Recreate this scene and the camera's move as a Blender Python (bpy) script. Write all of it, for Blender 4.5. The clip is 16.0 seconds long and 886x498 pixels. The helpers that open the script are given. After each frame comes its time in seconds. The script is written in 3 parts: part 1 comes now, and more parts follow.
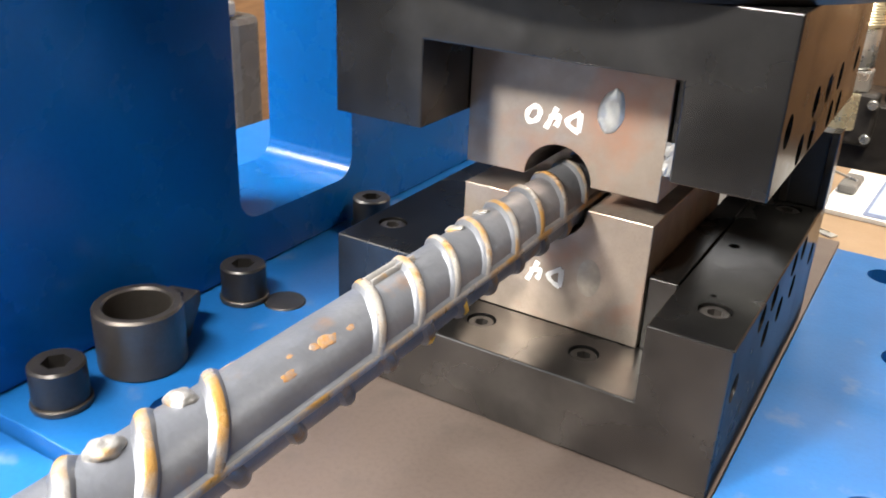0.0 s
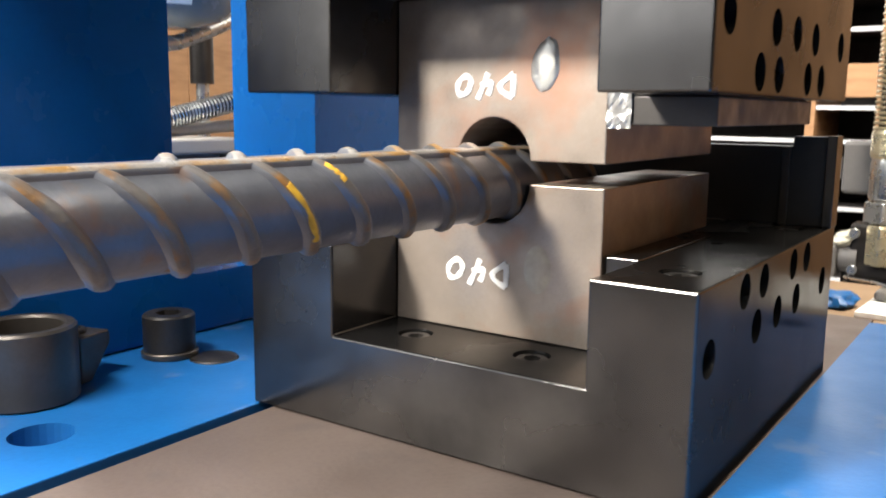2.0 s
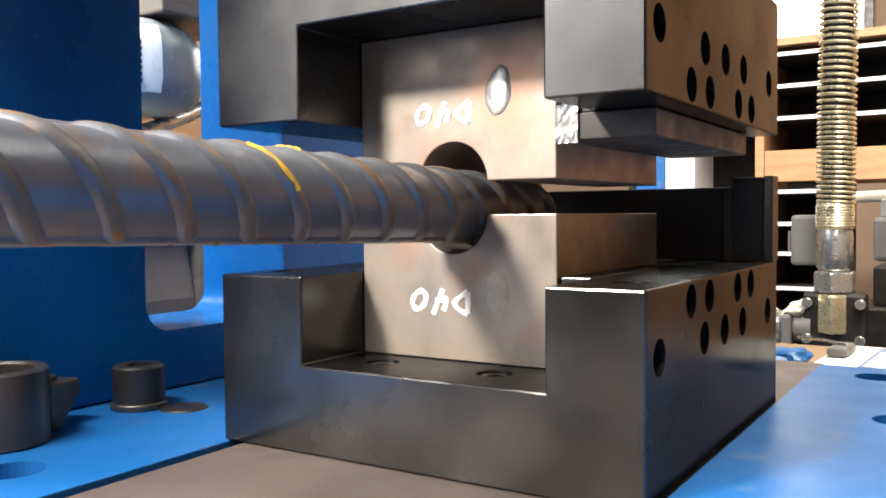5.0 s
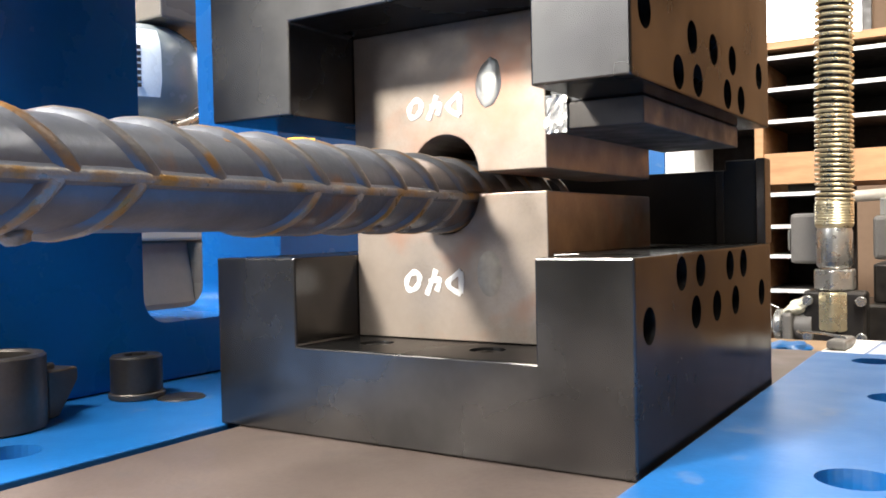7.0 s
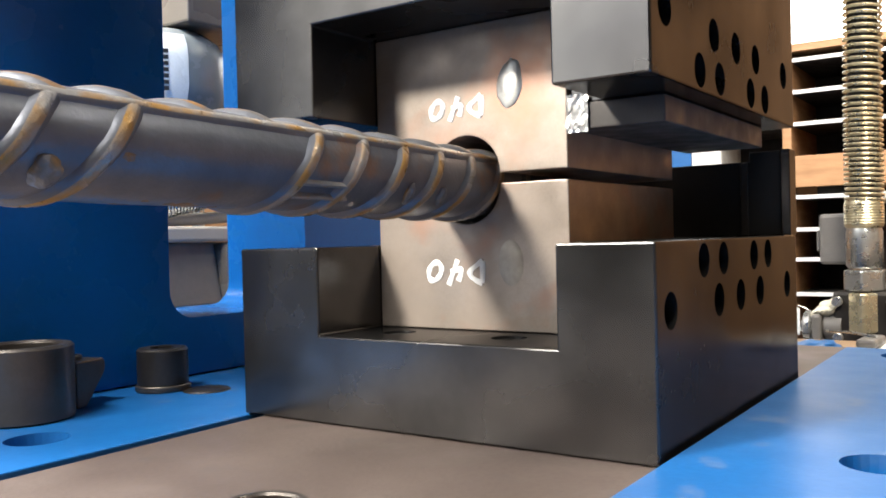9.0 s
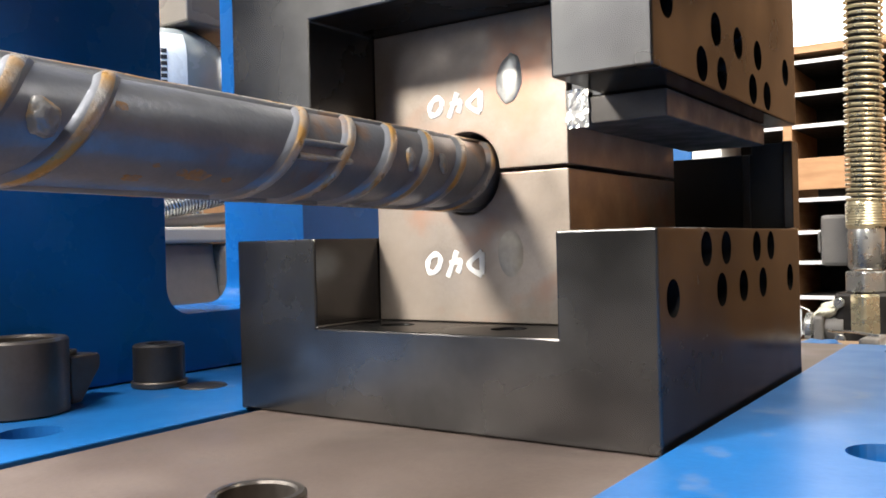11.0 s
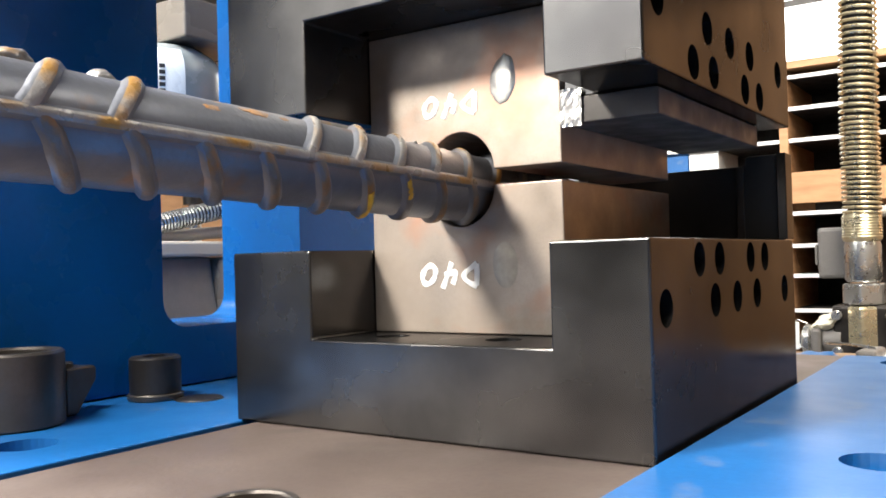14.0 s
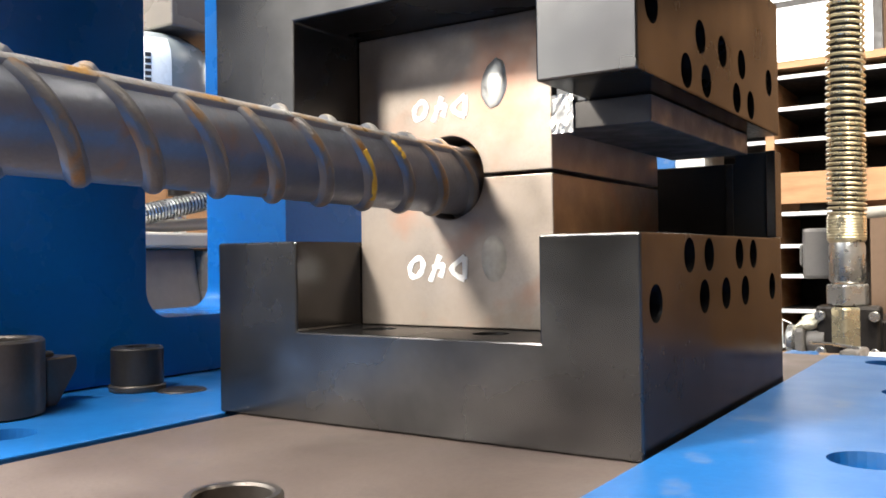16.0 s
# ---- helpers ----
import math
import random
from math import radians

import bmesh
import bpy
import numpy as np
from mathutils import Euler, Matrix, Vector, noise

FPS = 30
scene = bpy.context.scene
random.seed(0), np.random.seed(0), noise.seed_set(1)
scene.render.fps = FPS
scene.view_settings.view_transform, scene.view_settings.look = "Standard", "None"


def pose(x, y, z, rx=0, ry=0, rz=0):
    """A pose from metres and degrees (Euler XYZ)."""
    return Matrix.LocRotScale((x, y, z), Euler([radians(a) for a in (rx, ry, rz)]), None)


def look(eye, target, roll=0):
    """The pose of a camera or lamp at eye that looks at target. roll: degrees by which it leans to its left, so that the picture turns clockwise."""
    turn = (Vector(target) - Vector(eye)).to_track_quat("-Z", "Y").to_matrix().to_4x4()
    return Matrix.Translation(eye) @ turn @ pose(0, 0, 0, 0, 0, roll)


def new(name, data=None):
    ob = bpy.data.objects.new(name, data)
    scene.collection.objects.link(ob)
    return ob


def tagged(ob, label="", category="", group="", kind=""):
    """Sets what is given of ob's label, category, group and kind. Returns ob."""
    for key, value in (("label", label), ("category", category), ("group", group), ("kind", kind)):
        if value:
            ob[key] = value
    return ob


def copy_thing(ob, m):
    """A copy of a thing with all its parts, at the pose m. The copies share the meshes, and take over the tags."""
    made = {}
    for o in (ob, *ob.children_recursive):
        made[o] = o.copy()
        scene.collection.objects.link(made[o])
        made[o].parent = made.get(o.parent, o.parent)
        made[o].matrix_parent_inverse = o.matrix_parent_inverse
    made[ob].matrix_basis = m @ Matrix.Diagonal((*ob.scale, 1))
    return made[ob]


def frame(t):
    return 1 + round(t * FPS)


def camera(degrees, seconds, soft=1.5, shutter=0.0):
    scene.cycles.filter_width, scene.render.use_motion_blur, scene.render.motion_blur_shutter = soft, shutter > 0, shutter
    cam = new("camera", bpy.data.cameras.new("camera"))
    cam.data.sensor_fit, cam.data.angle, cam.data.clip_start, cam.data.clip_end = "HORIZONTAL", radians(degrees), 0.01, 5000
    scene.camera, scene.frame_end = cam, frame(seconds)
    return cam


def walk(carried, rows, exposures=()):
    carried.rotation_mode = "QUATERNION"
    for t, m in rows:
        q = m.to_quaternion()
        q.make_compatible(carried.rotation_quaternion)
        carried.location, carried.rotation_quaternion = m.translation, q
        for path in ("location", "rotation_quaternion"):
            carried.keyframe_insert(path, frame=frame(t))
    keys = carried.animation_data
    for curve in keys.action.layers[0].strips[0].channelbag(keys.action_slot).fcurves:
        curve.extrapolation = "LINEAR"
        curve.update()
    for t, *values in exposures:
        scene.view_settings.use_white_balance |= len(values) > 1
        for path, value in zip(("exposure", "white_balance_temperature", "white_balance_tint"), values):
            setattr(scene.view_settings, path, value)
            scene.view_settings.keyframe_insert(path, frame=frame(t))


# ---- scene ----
cam = camera(54.0, 16.0, soft=1.7, shutter=0.5)
PATH = [
    (0, (0.328, -0.418, 0.329), (-0.596, 1.153, -0.494), 2.6),
    (0.3, (0.322, -0.414, 0.317), (-0.572, 1.196, -0.461), 1.2),
    (0.6, (0.323, -0.415, 0.309), (-0.565, 1.212, -0.442), 1.1),
    (0.9, (0.327, -0.394, 0.292), (-0.567, 1.256, -0.401), 1.4),
    (1, (0.333, -0.381, 0.287), (-0.578, 1.27, -0.382), 1.6),
    (1.2, (0.352, -0.364, 0.274), (-0.624, 1.267, -0.349), 1.1),
    (1.3, (0.355, -0.359, 0.262), (-0.65, 1.263, -0.338), 1.0),
    (1.4, (0.354, -0.355, 0.249), (-0.661, 1.278, -0.304), 0.9),
    (1.5, (0.352, -0.346, 0.231), (-0.683, 1.288, -0.279), 1.1),
    (1.6, (0.352, -0.346, 0.216), (-0.689, 1.295, -0.26), 1.1),
    (1.7, (0.358, -0.345, 0.202), (-0.707, 1.295, -0.216), 0.6),
    (1.8, (0.363, -0.345, 0.19), (-0.726, 1.288, -0.193), 0.4),
    (2, (0.373, -0.343, 0.172), (-0.752, 1.281, -0.144), 0.7),
    (2.2, (0.384, -0.35, 0.166), (-0.736, 1.287, -0.092), 0.4),
    (2.4, (0.386, -0.352, 0.163), (-0.721, 1.297, -0.072), 0.7),
    (2.5, (0.392, -0.352, 0.153), (-0.715, 1.304, -0.026), 0.5),
    (3, (0.393, -0.361, 0.15), (-0.725, 1.292, 0.026), 0.1),
    (3.5, (0.392, -0.366, 0.148), (-0.726, 1.289, 0.04), -0.5),
    (4, (0.392, -0.369, 0.139), (-0.706, 1.301, 0.065), -0.3),
    (4.5, (0.392, -0.366, 0.135), (-0.69, 1.315, 0.069), -0.4),
    (5, (0.39, -0.366, 0.133), (-0.682, 1.321, 0.058), -0.5),
    (7.5, (0.4, -0.366, 0.11), (-0.682, 1.315, 0.076), -1.3),
    (8, (0.402, -0.364, 0.108), (-0.685, 1.314, 0.079), -1.4),
    (8.5, (0.402, -0.365, 0.105), (-0.704, 1.301, 0.081), -1.7),
    (9, (0.4, -0.366, 0.103), (-0.729, 1.284, 0.081), -1.4),
    (11.5, (0.397, -0.36, 0.092), (-0.731, 1.291, 0.097), -1.4),
    (12, (0.399, -0.361, 0.091), (-0.728, 1.291, 0.108), -1.3),
    (12.5, (0.4, -0.36, 0.093), (-0.731, 1.289, 0.112), -1.4),
    (13, (0.402, -0.36, 0.093), (-0.729, 1.29, 0.124), -1.5),
    (13.5, (0.401, -0.359, 0.093), (-0.73, 1.29, 0.122), -1.5),
    (14, (0.4, -0.361, 0.092), (-0.727, 1.291, 0.12), -1.6),
    (14.5, (0.4, -0.361, 0.09), (-0.723, 1.294, 0.128), -1.2),
    (15, (0.399, -0.358, 0.091), (-0.716, 1.303, 0.124), -1.2),
    (15.5, (0.396, -0.358, 0.091), (-0.707, 1.31, 0.121), -1.0),
    (16, (0.396, -0.358, 0.09), (-0.703, 1.313, 0.109), -0.8),
]
walk(cam, [(t, look(eye, target, roll)) for t, eye, target, roll in PATH],
     exposures=((0, 0.15), (1.2, 0.13), (2.0, 0.06), (2.8, 0.1), (4.0, 0.27), (4.5, 0.27), (5.2, 0.12), (7.5, 0.12), (8.3, -0.08), (9.2, -0.05), (11.5, -0.05), (12.2, -0.42), (12.65, -0.42), (13.0, -0.1), (13.6, 0.08), (14.5, 0.15), (16, 0.12)))

# ---- light ----
world = bpy.data.worlds.new("world")
scene.world = world
world.use_nodes = True
world.node_tree.nodes["Background"].inputs[0].default_value = (0.55, 0.62, 0.75, 1)
world.node_tree.nodes["Background"].inputs[1].default_value = 0.012


def area_lamp(name, eye, target, size, watts, colour, size_y=None, shape="RECTANGLE"):
    data = bpy.data.lights.new(name, "AREA")
    data.shape, data.size, data.size_y = shape, size, size_y or size
    data.energy, data.color = watts, colour
    ob = new(name, data)
    ob.matrix_basis = look(eye, target)
    return ob


# the narrow work lamp whose beam falls into the die slot from the front, above and a little to the left
beam = bpy.data.lights.new("work_light", "SPOT")
beam.energy, beam.color, beam.shadow_soft_size, beam.spot_size, beam.spot_blend = 290, (1.0, 0.94, 0.86), 0.13, radians(17), 0.75
new("work_light", beam).matrix_basis = look((-0.366, -1.243, 1.073), (0.128, 0.057, 0.15))
# unseen area lamps added over the bar, at the crate and from the left
area_lamp("added_area_lamp", (-0.05, -1.44, 2.2), (-0.05, -0.7, 0), 1.4, 145, (1.0, 0.97, 0.93), 0.25)
area_lamp("added_area_lamp", (0.50, 1.05, 1.25), (0.55, 1.85, 0.1), 0.25, 68, (1.0, 0.92, 0.80), 2.4)
area_lamp("added_area_lamp", (-1.15, -0.70, 1.9), (0.0, -0.33, 0.1), 0.5, 165, (1.0, 0.98, 0.96), 1.2)
# light from the rear windows, and an unseen fill added behind the camera
area_lamp("wall_fill", (-0.9, 3.9, 1.6), (0.1, 0.0, 0.1), 1.8, 24, (0.93, 0.97, 1.0), 1.2)
area_lamp("wall_fill", (-2.4, -3.9, 1.25), (-2.4, 0.0, 1.2), 3.0, 40, (0.97, 0.98, 1.0), 1.5)


# ---- materials ----
def material(name, colour, rough=0.5, metal=0.0, second=None, scale=40.0, amount=0.5, fine=400.0, bump=0.1, depth=0.0004,
             stain=None, stain_scale=12.0, stain_at=(0.55, 0.7), rough_vary=0.12, glow=0.0, coat=0.0, stretch=(1, 1, 1), worn=0.0, spec=0.5, edge=1.0):
    m = bpy.data.materials.new(name)
    m.use_nodes = True
    t = m.node_tree
    n, l = t.nodes, t.links
    b = n["Principled BSDF"]
    co = n.new("ShaderNodeTexCoord")
    mp = n.new("ShaderNodeMapping")
    mp.inputs["Scale"].default_value = stretch
    l.new(co.outputs["Object"], mp.inputs[0])

    def noise_tex(sc, detail=6.0):
        x = n.new("ShaderNodeTexNoise")
        x.inputs["Scale"].default_value, x.inputs["Detail"].default_value = sc, detail
        l.new(mp.outputs[0], x.inputs["Vector"])
        return x

    def mix(a, bcol, fac):
        x = n.new("ShaderNodeMix")
        x.data_type = "RGBA"
        for s, v in ((6, a), (7, bcol)):
            if isinstance(v, tuple):
                x.inputs[s].default_value = (*v, 1)
            else:
                l.new(v, x.inputs[s])
        l.new(fac, x.inputs[0])
        return x.outputs[2]

    def ramp(src, lo, hi, top=1.0):
        x = n.new("ShaderNodeMapRange")
        x.inputs[1].default_value, x.inputs[2].default_value, x.inputs[4].default_value = lo, hi, top
        l.new(src, x.inputs[0])
        return x.outputs[0]

    big, small = noise_tex(scale), noise_tex(fine, 3.0)
    col = colour
    second = second or tuple(c * 0.72 for c in colour)
    col = mix(colour, second, ramp(big.outputs["Fac"], 0.35, 0.7, amount))
    col = mix(col, tuple(c * 0.8 for c in colour), ramp(small.outputs["Fac"], 0.45, 0.75, 0.5))
    # paler convex edges, for wear and the highlights along them
    if worn:
        geo = n.new("ShaderNodeNewGeometry")
        col = mix(col, (0.62, 0.60, 0.56), ramp(geo.outputs["Pointiness"], 0.50, 0.57, worn))
    if stain:
        st = noise_tex(stain_scale, 8.0)
        col = mix(col, stain, ramp(st.outputs["Fac"], *stain_at))
    l.new(col, b.inputs["Base Color"])
    l.new(ramp(big.outputs["Fac"], 0.34, 0.66), (rr := n.new("ShaderNodeMapRange")).inputs[0])
    rr.inputs[3].default_value, rr.inputs[4].default_value = max(rough - rough_vary, 0.03), min(rough + rough_vary, 1)
    l.new(rr.outputs[0], b.inputs["Roughness"])
    b.inputs["Metallic"].default_value = metal
    b.inputs["Specular IOR Level"].default_value = spec
    b.inputs["Coat Weight"].default_value = coat
    b.inputs["Specular Tint"].default_value = (edge, edge, edge, 1)
    if bump:
        bp = n.new("ShaderNodeBump")
        bp.inputs["Strength"].default_value, bp.inputs["Distance"].default_value = bump, depth
        l.new(small.outputs["Fac"], bp.inputs["Height"])
        l.new(bp.outputs[0], b.inputs["Normal"])
    if glow:
        b.inputs["Emission Color"].default_value = (*colour, 1)
        b.inputs["Emission Strength"].default_value = glow
    return m


HOLDER = material("dark_ground_steel", (0.106, 0.103, 0.101), 0.24, 0.95, (0.078, 0.076, 0.075), 11, 0.8, 500, 0, rough_vary=0.10,
                  stain=(0.165, 0.161, 0.154), stain_scale=17, stain_at=(0.42, 0.80), edge=0.4)
DIE = material("ground_tool_steel", (0.42, 0.355, 0.295), 0.45, 0.72, (0.29, 0.245, 0.21), 40, 0.8, 600, 0.06,
               stain=(0.43, 0.245, 0.17), stain_scale=22, stain_at=(0.50, 0.70), edge=0.4)
SPOT = material("dull_ground_spot", (0.40, 0.36, 0.30), 0.42, 0.5, (0.30, 0.27, 0.23), 160, 0.7)
# near black, standing in for shade on the guide plate and in bores; also print
BORE = material("black_for_shade_and_print", (0.02, 0.02, 0.02), 0.5, 0.3)
BLUE = material("blue_machine_paint", (0.001, 0.092, 0.315), 0.27, 0.0, (0.001, 0.076, 0.258), 18, 0.5, 220, 0.10, 0.0006, rough_vary=0.05, spec=0.34)
PLATE_BLUE = material("scuffed_blue_paint", (0.010, 0.118, 0.35), 0.36, 0.0, (0.010, 0.098, 0.29), 22, 0.6, 260, 0.15, 0.0006,
                      stain=(0.16, 0.20, 0.28), stain_scale=30, stain_at=(0.62, 0.84), rough_vary=0.05)
BROWN = material("dull_milled_steel", (0.108, 0.080, 0.066), 0.55, 0.25, (0.126, 0.096, 0.080), 14, 0.7, 300, 0.2, 0.0006,
                 stain=(0.085, 0.068, 0.058), stain_scale=26, stain_at=(0.6, 0.78))
PLATE_STEEL = material("clamp_steel", (0.085, 0.078, 0.072), 0.5, 0.2, (0.062, 0.058, 0.053), 60, 0.6, 500, 0.08, spec=0.25)
BLACK_OXIDE = material("black_oxide_steel", (0.042, 0.038, 0.035), 0.4, 0.6, (0.068, 0.060, 0.054), 60, 0.6, 500, 0.15)
RING = material("oiled_turned_steel", (0.125, 0.108, 0.092), 0.40, 0.75, (0.075, 0.066, 0.058), 50, 0.6, 400, 0.1)
BAR = material("grey_mill_scale", (0.205, 0.212, 0.230), 0.39, 0.55, (0.125, 0.131, 0.146), 45, 0.8, 420, 0.3, 0.0006, rough_vary=0.05,
               stain=(0.30, 0.14, 0.04), stain_scale=36, stain_at=(0.60, 0.80))
LUMP = material("raised_grey_scale", (0.21, 0.205, 0.195), 0.42, 0.3, (0.13, 0.12, 0.11), 120, 0.8, 700, 0.5, 0.0007,
                stain=(0.40, 0.22, 0.06), stain_scale=110, stain_at=(0.56, 0.70), worn=0.25)
DULL_RIB = material("dull_rusty_scale", (0.16, 0.145, 0.13), 0.44, 0.5, (0.11, 0.09, 0.075), 70, 0.8, 600, 0.5, 0.0007,
                    stain=(0.30, 0.155, 0.05), stain_scale=60, stain_at=(0.52, 0.66), worn=0.15)
RIB = material("worn_rusty_highlit_scale", (0.28, 0.265, 0.24), 0.34, 0.35, (0.15, 0.125, 0.10), 90, 0.8, 700, 0.5, 0.0007,
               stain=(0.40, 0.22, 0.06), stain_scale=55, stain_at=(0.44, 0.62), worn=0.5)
CHALK = material("white_paint_marker", (0.85, 0.85, 0.83), 0.7, 0.0, (0.75, 0.75, 0.74), 300, 0.4)
WELD = material("bare_weld_metal", (0.74, 0.73, 0.68), 0.50, 0.9, (0.60, 0.60, 0.55), 160, 0.7, 500, 0.4, 0.0006)
BRASS = material("yellow_zinc", (0.84, 0.76, 0.54), 0.30, 0.8, (0.60, 0.50, 0.30), 60, 0.6)
ZINC = material("bright_zinc", (0.62, 0.62, 0.60), 0.3, 0.85, (0.48, 0.48, 0.46), 60, 0.6)
RUBBER = material("black_rubber", (0.025, 0.025, 0.025), 0.55)
WOOD = material("warm_plywood", (0.48, 0.26, 0.12), 0.6, 0.0, (0.30, 0.15, 0.07), 9, 0.7, 90, 0.2, stretch=(1, 1, 6))
CARD = material("brown_cardboard", (0.33, 0.22, 0.13), 0.8, 0.0, (0.26, 0.17, 0.10), 12, 0.6)
# near black puts the shade inside the racks into the colour
SHELF_SHADE = material("painted_shelf_shade", (0.03, 0.026, 0.024), 0.7)
SHELF = material("pale_shelf_edge", (0.85, 0.85, 0.85), 0.4, 0.0)
YELLOW = material("yellow_paint", (0.75, 0.50, 0.06), 0.5)
PAPER = material("white_paper", (0.82, 0.82, 0.80), 0.7)
PANEL = material("pale_blue_print", (0.40, 0.47, 0.66), 0.7)
PALE_CLOTH = material("cream_cotton", (0.80, 0.76, 0.62), 0.9, 0.0, (0.66, 0.61, 0.46), 60, 0.7, 300, 0.4, 0.001)
INK = material("grey_blue_print", (0.16, 0.20, 0.32), 0.7)
CREAM = material("cream_enamel", (0.50, 0.46, 0.39), 0.4, 0.0, (0.42, 0.38, 0.32), 10, 0.5)
GREY = material("grey_enamel", (0.18, 0.17, 0.16), 0.45, 0.1)
SILVER = material("pale_drum_side", (0.82, 0.86, 0.84), 0.3, 0.05, (0.66, 0.71, 0.70), 14, 0.9)
TAN = material("tan_grey_enamel", (0.20, 0.175, 0.145), 0.28, 0.1, (0.14, 0.12, 0.10), 16, 0.7)
DRUM = material("grey_gloss_enamel", (0.26, 0.29, 0.285), 0.22, 0.0, (0.17, 0.19, 0.19), 14, 0.8)
PAINT = material("orange_marking_paint", (0.74, 0.43, 0.03), 0.6, 0.0, (0.45, 0.20, 0.02), 200, 0.7)
RUST = material("orange_rust", (0.33, 0.15, 0.03), 0.6, 0.1, (0.19, 0.17, 0.155), 330, 1.0, 900, 0.4, 0.0005)
CONCRETE = material("darkened_concrete", (0.115, 0.11, 0.105), 0.75, 0.0, (0.08, 0.076, 0.072), 3, 0.6, 60, 0.3, 0.002)
WALL = material("brown_workshop_wall", (0.36, 0.24, 0.16), 0.85, 0.0, (0.27, 0.18, 0.12), 2, 0.7, 40, 0.2, 0.002)
ROOF = material("grey_roof_sheet", (0.16, 0.165, 0.175), 0.7, 0.0, (0.12, 0.125, 0.135), 2, 0.6)
DIM_WALL = material("bounce_dimmed_wall", (0.12, 0.11, 0.10), 0.85, 0.0, (0.085, 0.08, 0.075), 2, 0.7, 40, 0.2, 0.002)
WINDOW_GLOW = material("bright_window", (1.0, 0.97, 0.92), 0.5, glow=6.0)


# ---- shape helpers ----
def part(name, bm, mat, parent=None, label="", smooth=False, m=None):
    """One bmesh as one mesh object under a thing or a part."""
    me = bpy.data.meshes.new(name)
    bm.normal_update()
    bm.to_mesh(me)
    bm.free()
    me.materials.append(mat)
    if smooth:
        me.shade_smooth()
        me.set_sharp_from_angle(angle=radians(38))
    ob = new(name, me)
    if parent is not None:
        ob.parent = parent
    if m is not None:
        ob.matrix_basis = m
    if label:
        tagged(ob, label)
    return ob


def thing(name, label, category, m=None, group="", kind=""):
    ob = new(name)
    ob.empty_display_size = 0.02
    if m is not None:
        ob.matrix_basis = m
    return tagged(ob, label, category, group, kind)


def box(x0, x1, y0, y1, z0, z1, bevel=0.0008, bm=None):
    b = bmesh.new()
    bmesh.ops.create_cube(b, size=1, matrix=Matrix.Translation(((x0 + x1) / 2, (y0 + y1) / 2, (z0 + z1) / 2))
                          @ Matrix.Diagonal((x1 - x0, y1 - y0, z1 - z0, 1)))
    if bevel:
        bmesh.ops.bevel(b, geom=b.edges[:], offset=bevel, segments=2, affect="EDGES", profile=0.5)
    return joined(bm, b)


def joined(bm, b):
    if bm is None:
        return b
    me = bpy.data.meshes.new("tmp")
    b.to_mesh(me)
    b.free()
    bm.from_mesh(me)
    bpy.data.meshes.remove(me)
    return bm


def prism(profile, y0, y1, bevel=0.0008):
    """A profile of (x, z) drawn out along y."""
    b = bmesh.new()
    front = [b.verts.new((x, y0, z)) for x, z in profile]
    back = [b.verts.new((x, y1, z)) for x, z in profile]
    k = len(profile)
    b.faces.new(front)
    b.faces.new(back[::-1])
    for i in range(k):
        j = (i + 1) % k
        b.faces.new((front[j], front[i], back[i], back[j]))
    bmesh.ops.recalc_face_normals(b, faces=b.faces[:])
    if bevel:
        sharp = [e for e in b.edges if e.calc_face_angle(0) > radians(40)]
        bmesh.ops.bevel(b, geom=sharp, offset=bevel, segments=2, affect="EDGES", profile=0.5)
    return b


def lathe(profile, segments=40, m=None, bm=None):
    """A profile of (radius, z) turned round z."""
    b = bmesh.new()
    rings = []
    for r, z in profile:
        if r < 1e-6:
            rings.append([b.verts.new((0, 0, z))] * segments)
        else:
            rings.append([b.verts.new((r * math.cos(2 * math.pi * i / segments), r * math.sin(2 * math.pi * i / segments), z))
                          for i in range(segments)])
    for a, c in zip(rings, rings[1:]):
        for i in range(segments):
            j = (i + 1) % segments
            vs = []
            for v in (a[i], a[j], c[j], c[i]):
                if v not in vs:
                    vs.append(v)
            if len(vs) > 2:
                b.faces.new(vs)
    bmesh.ops.recalc_face_normals(b, faces=b.faces[:])
    if m is not None:
        bmesh.ops.transform(b, matrix=m, verts=b.verts[:])
    return joined(bm, b)


def tube(points, radius, sides=10, bm=None, flat=1.0, axis=None):
    """A round rod along points; radius may be a number or a list."""
    b = bmesh.new()
    pts = [Vector(p) for p in points]
    rad = radius if isinstance(radius, list) else [radius] * len(pts)
    rings = []
    up = Vector(axis) if axis else Vector((0.13, 0.27, 0.95)).normalized()
    for i, p in enumerate(pts):
        d = (pts[min(i + 1, len(pts) - 1)] - pts[max(i - 1, 0)]).normalized()
        s = d.cross(up)
        s = s.normalized() if s.length > 1e-4 else d.orthogonal().normalized()
        u = s.cross(d).normalized()
        rings.append([b.verts.new(p + rad[i] * (math.cos(a) * s + flat * math.sin(a) * u))
                      for a in [2 * math.pi * k / sides for k in range(sides)]])
    for a, c in zip(rings, rings[1:]):
        for i in range(sides):
            j = (i + 1) % sides
            b.faces.new((a[i], a[j], c[j], c[i]))
    b.faces.new(rings[0][::-1])
    b.faces.new(rings[-1])
    bmesh.ops.recalc_face_normals(b, faces=b.faces[:])
    return joined(bm, b)


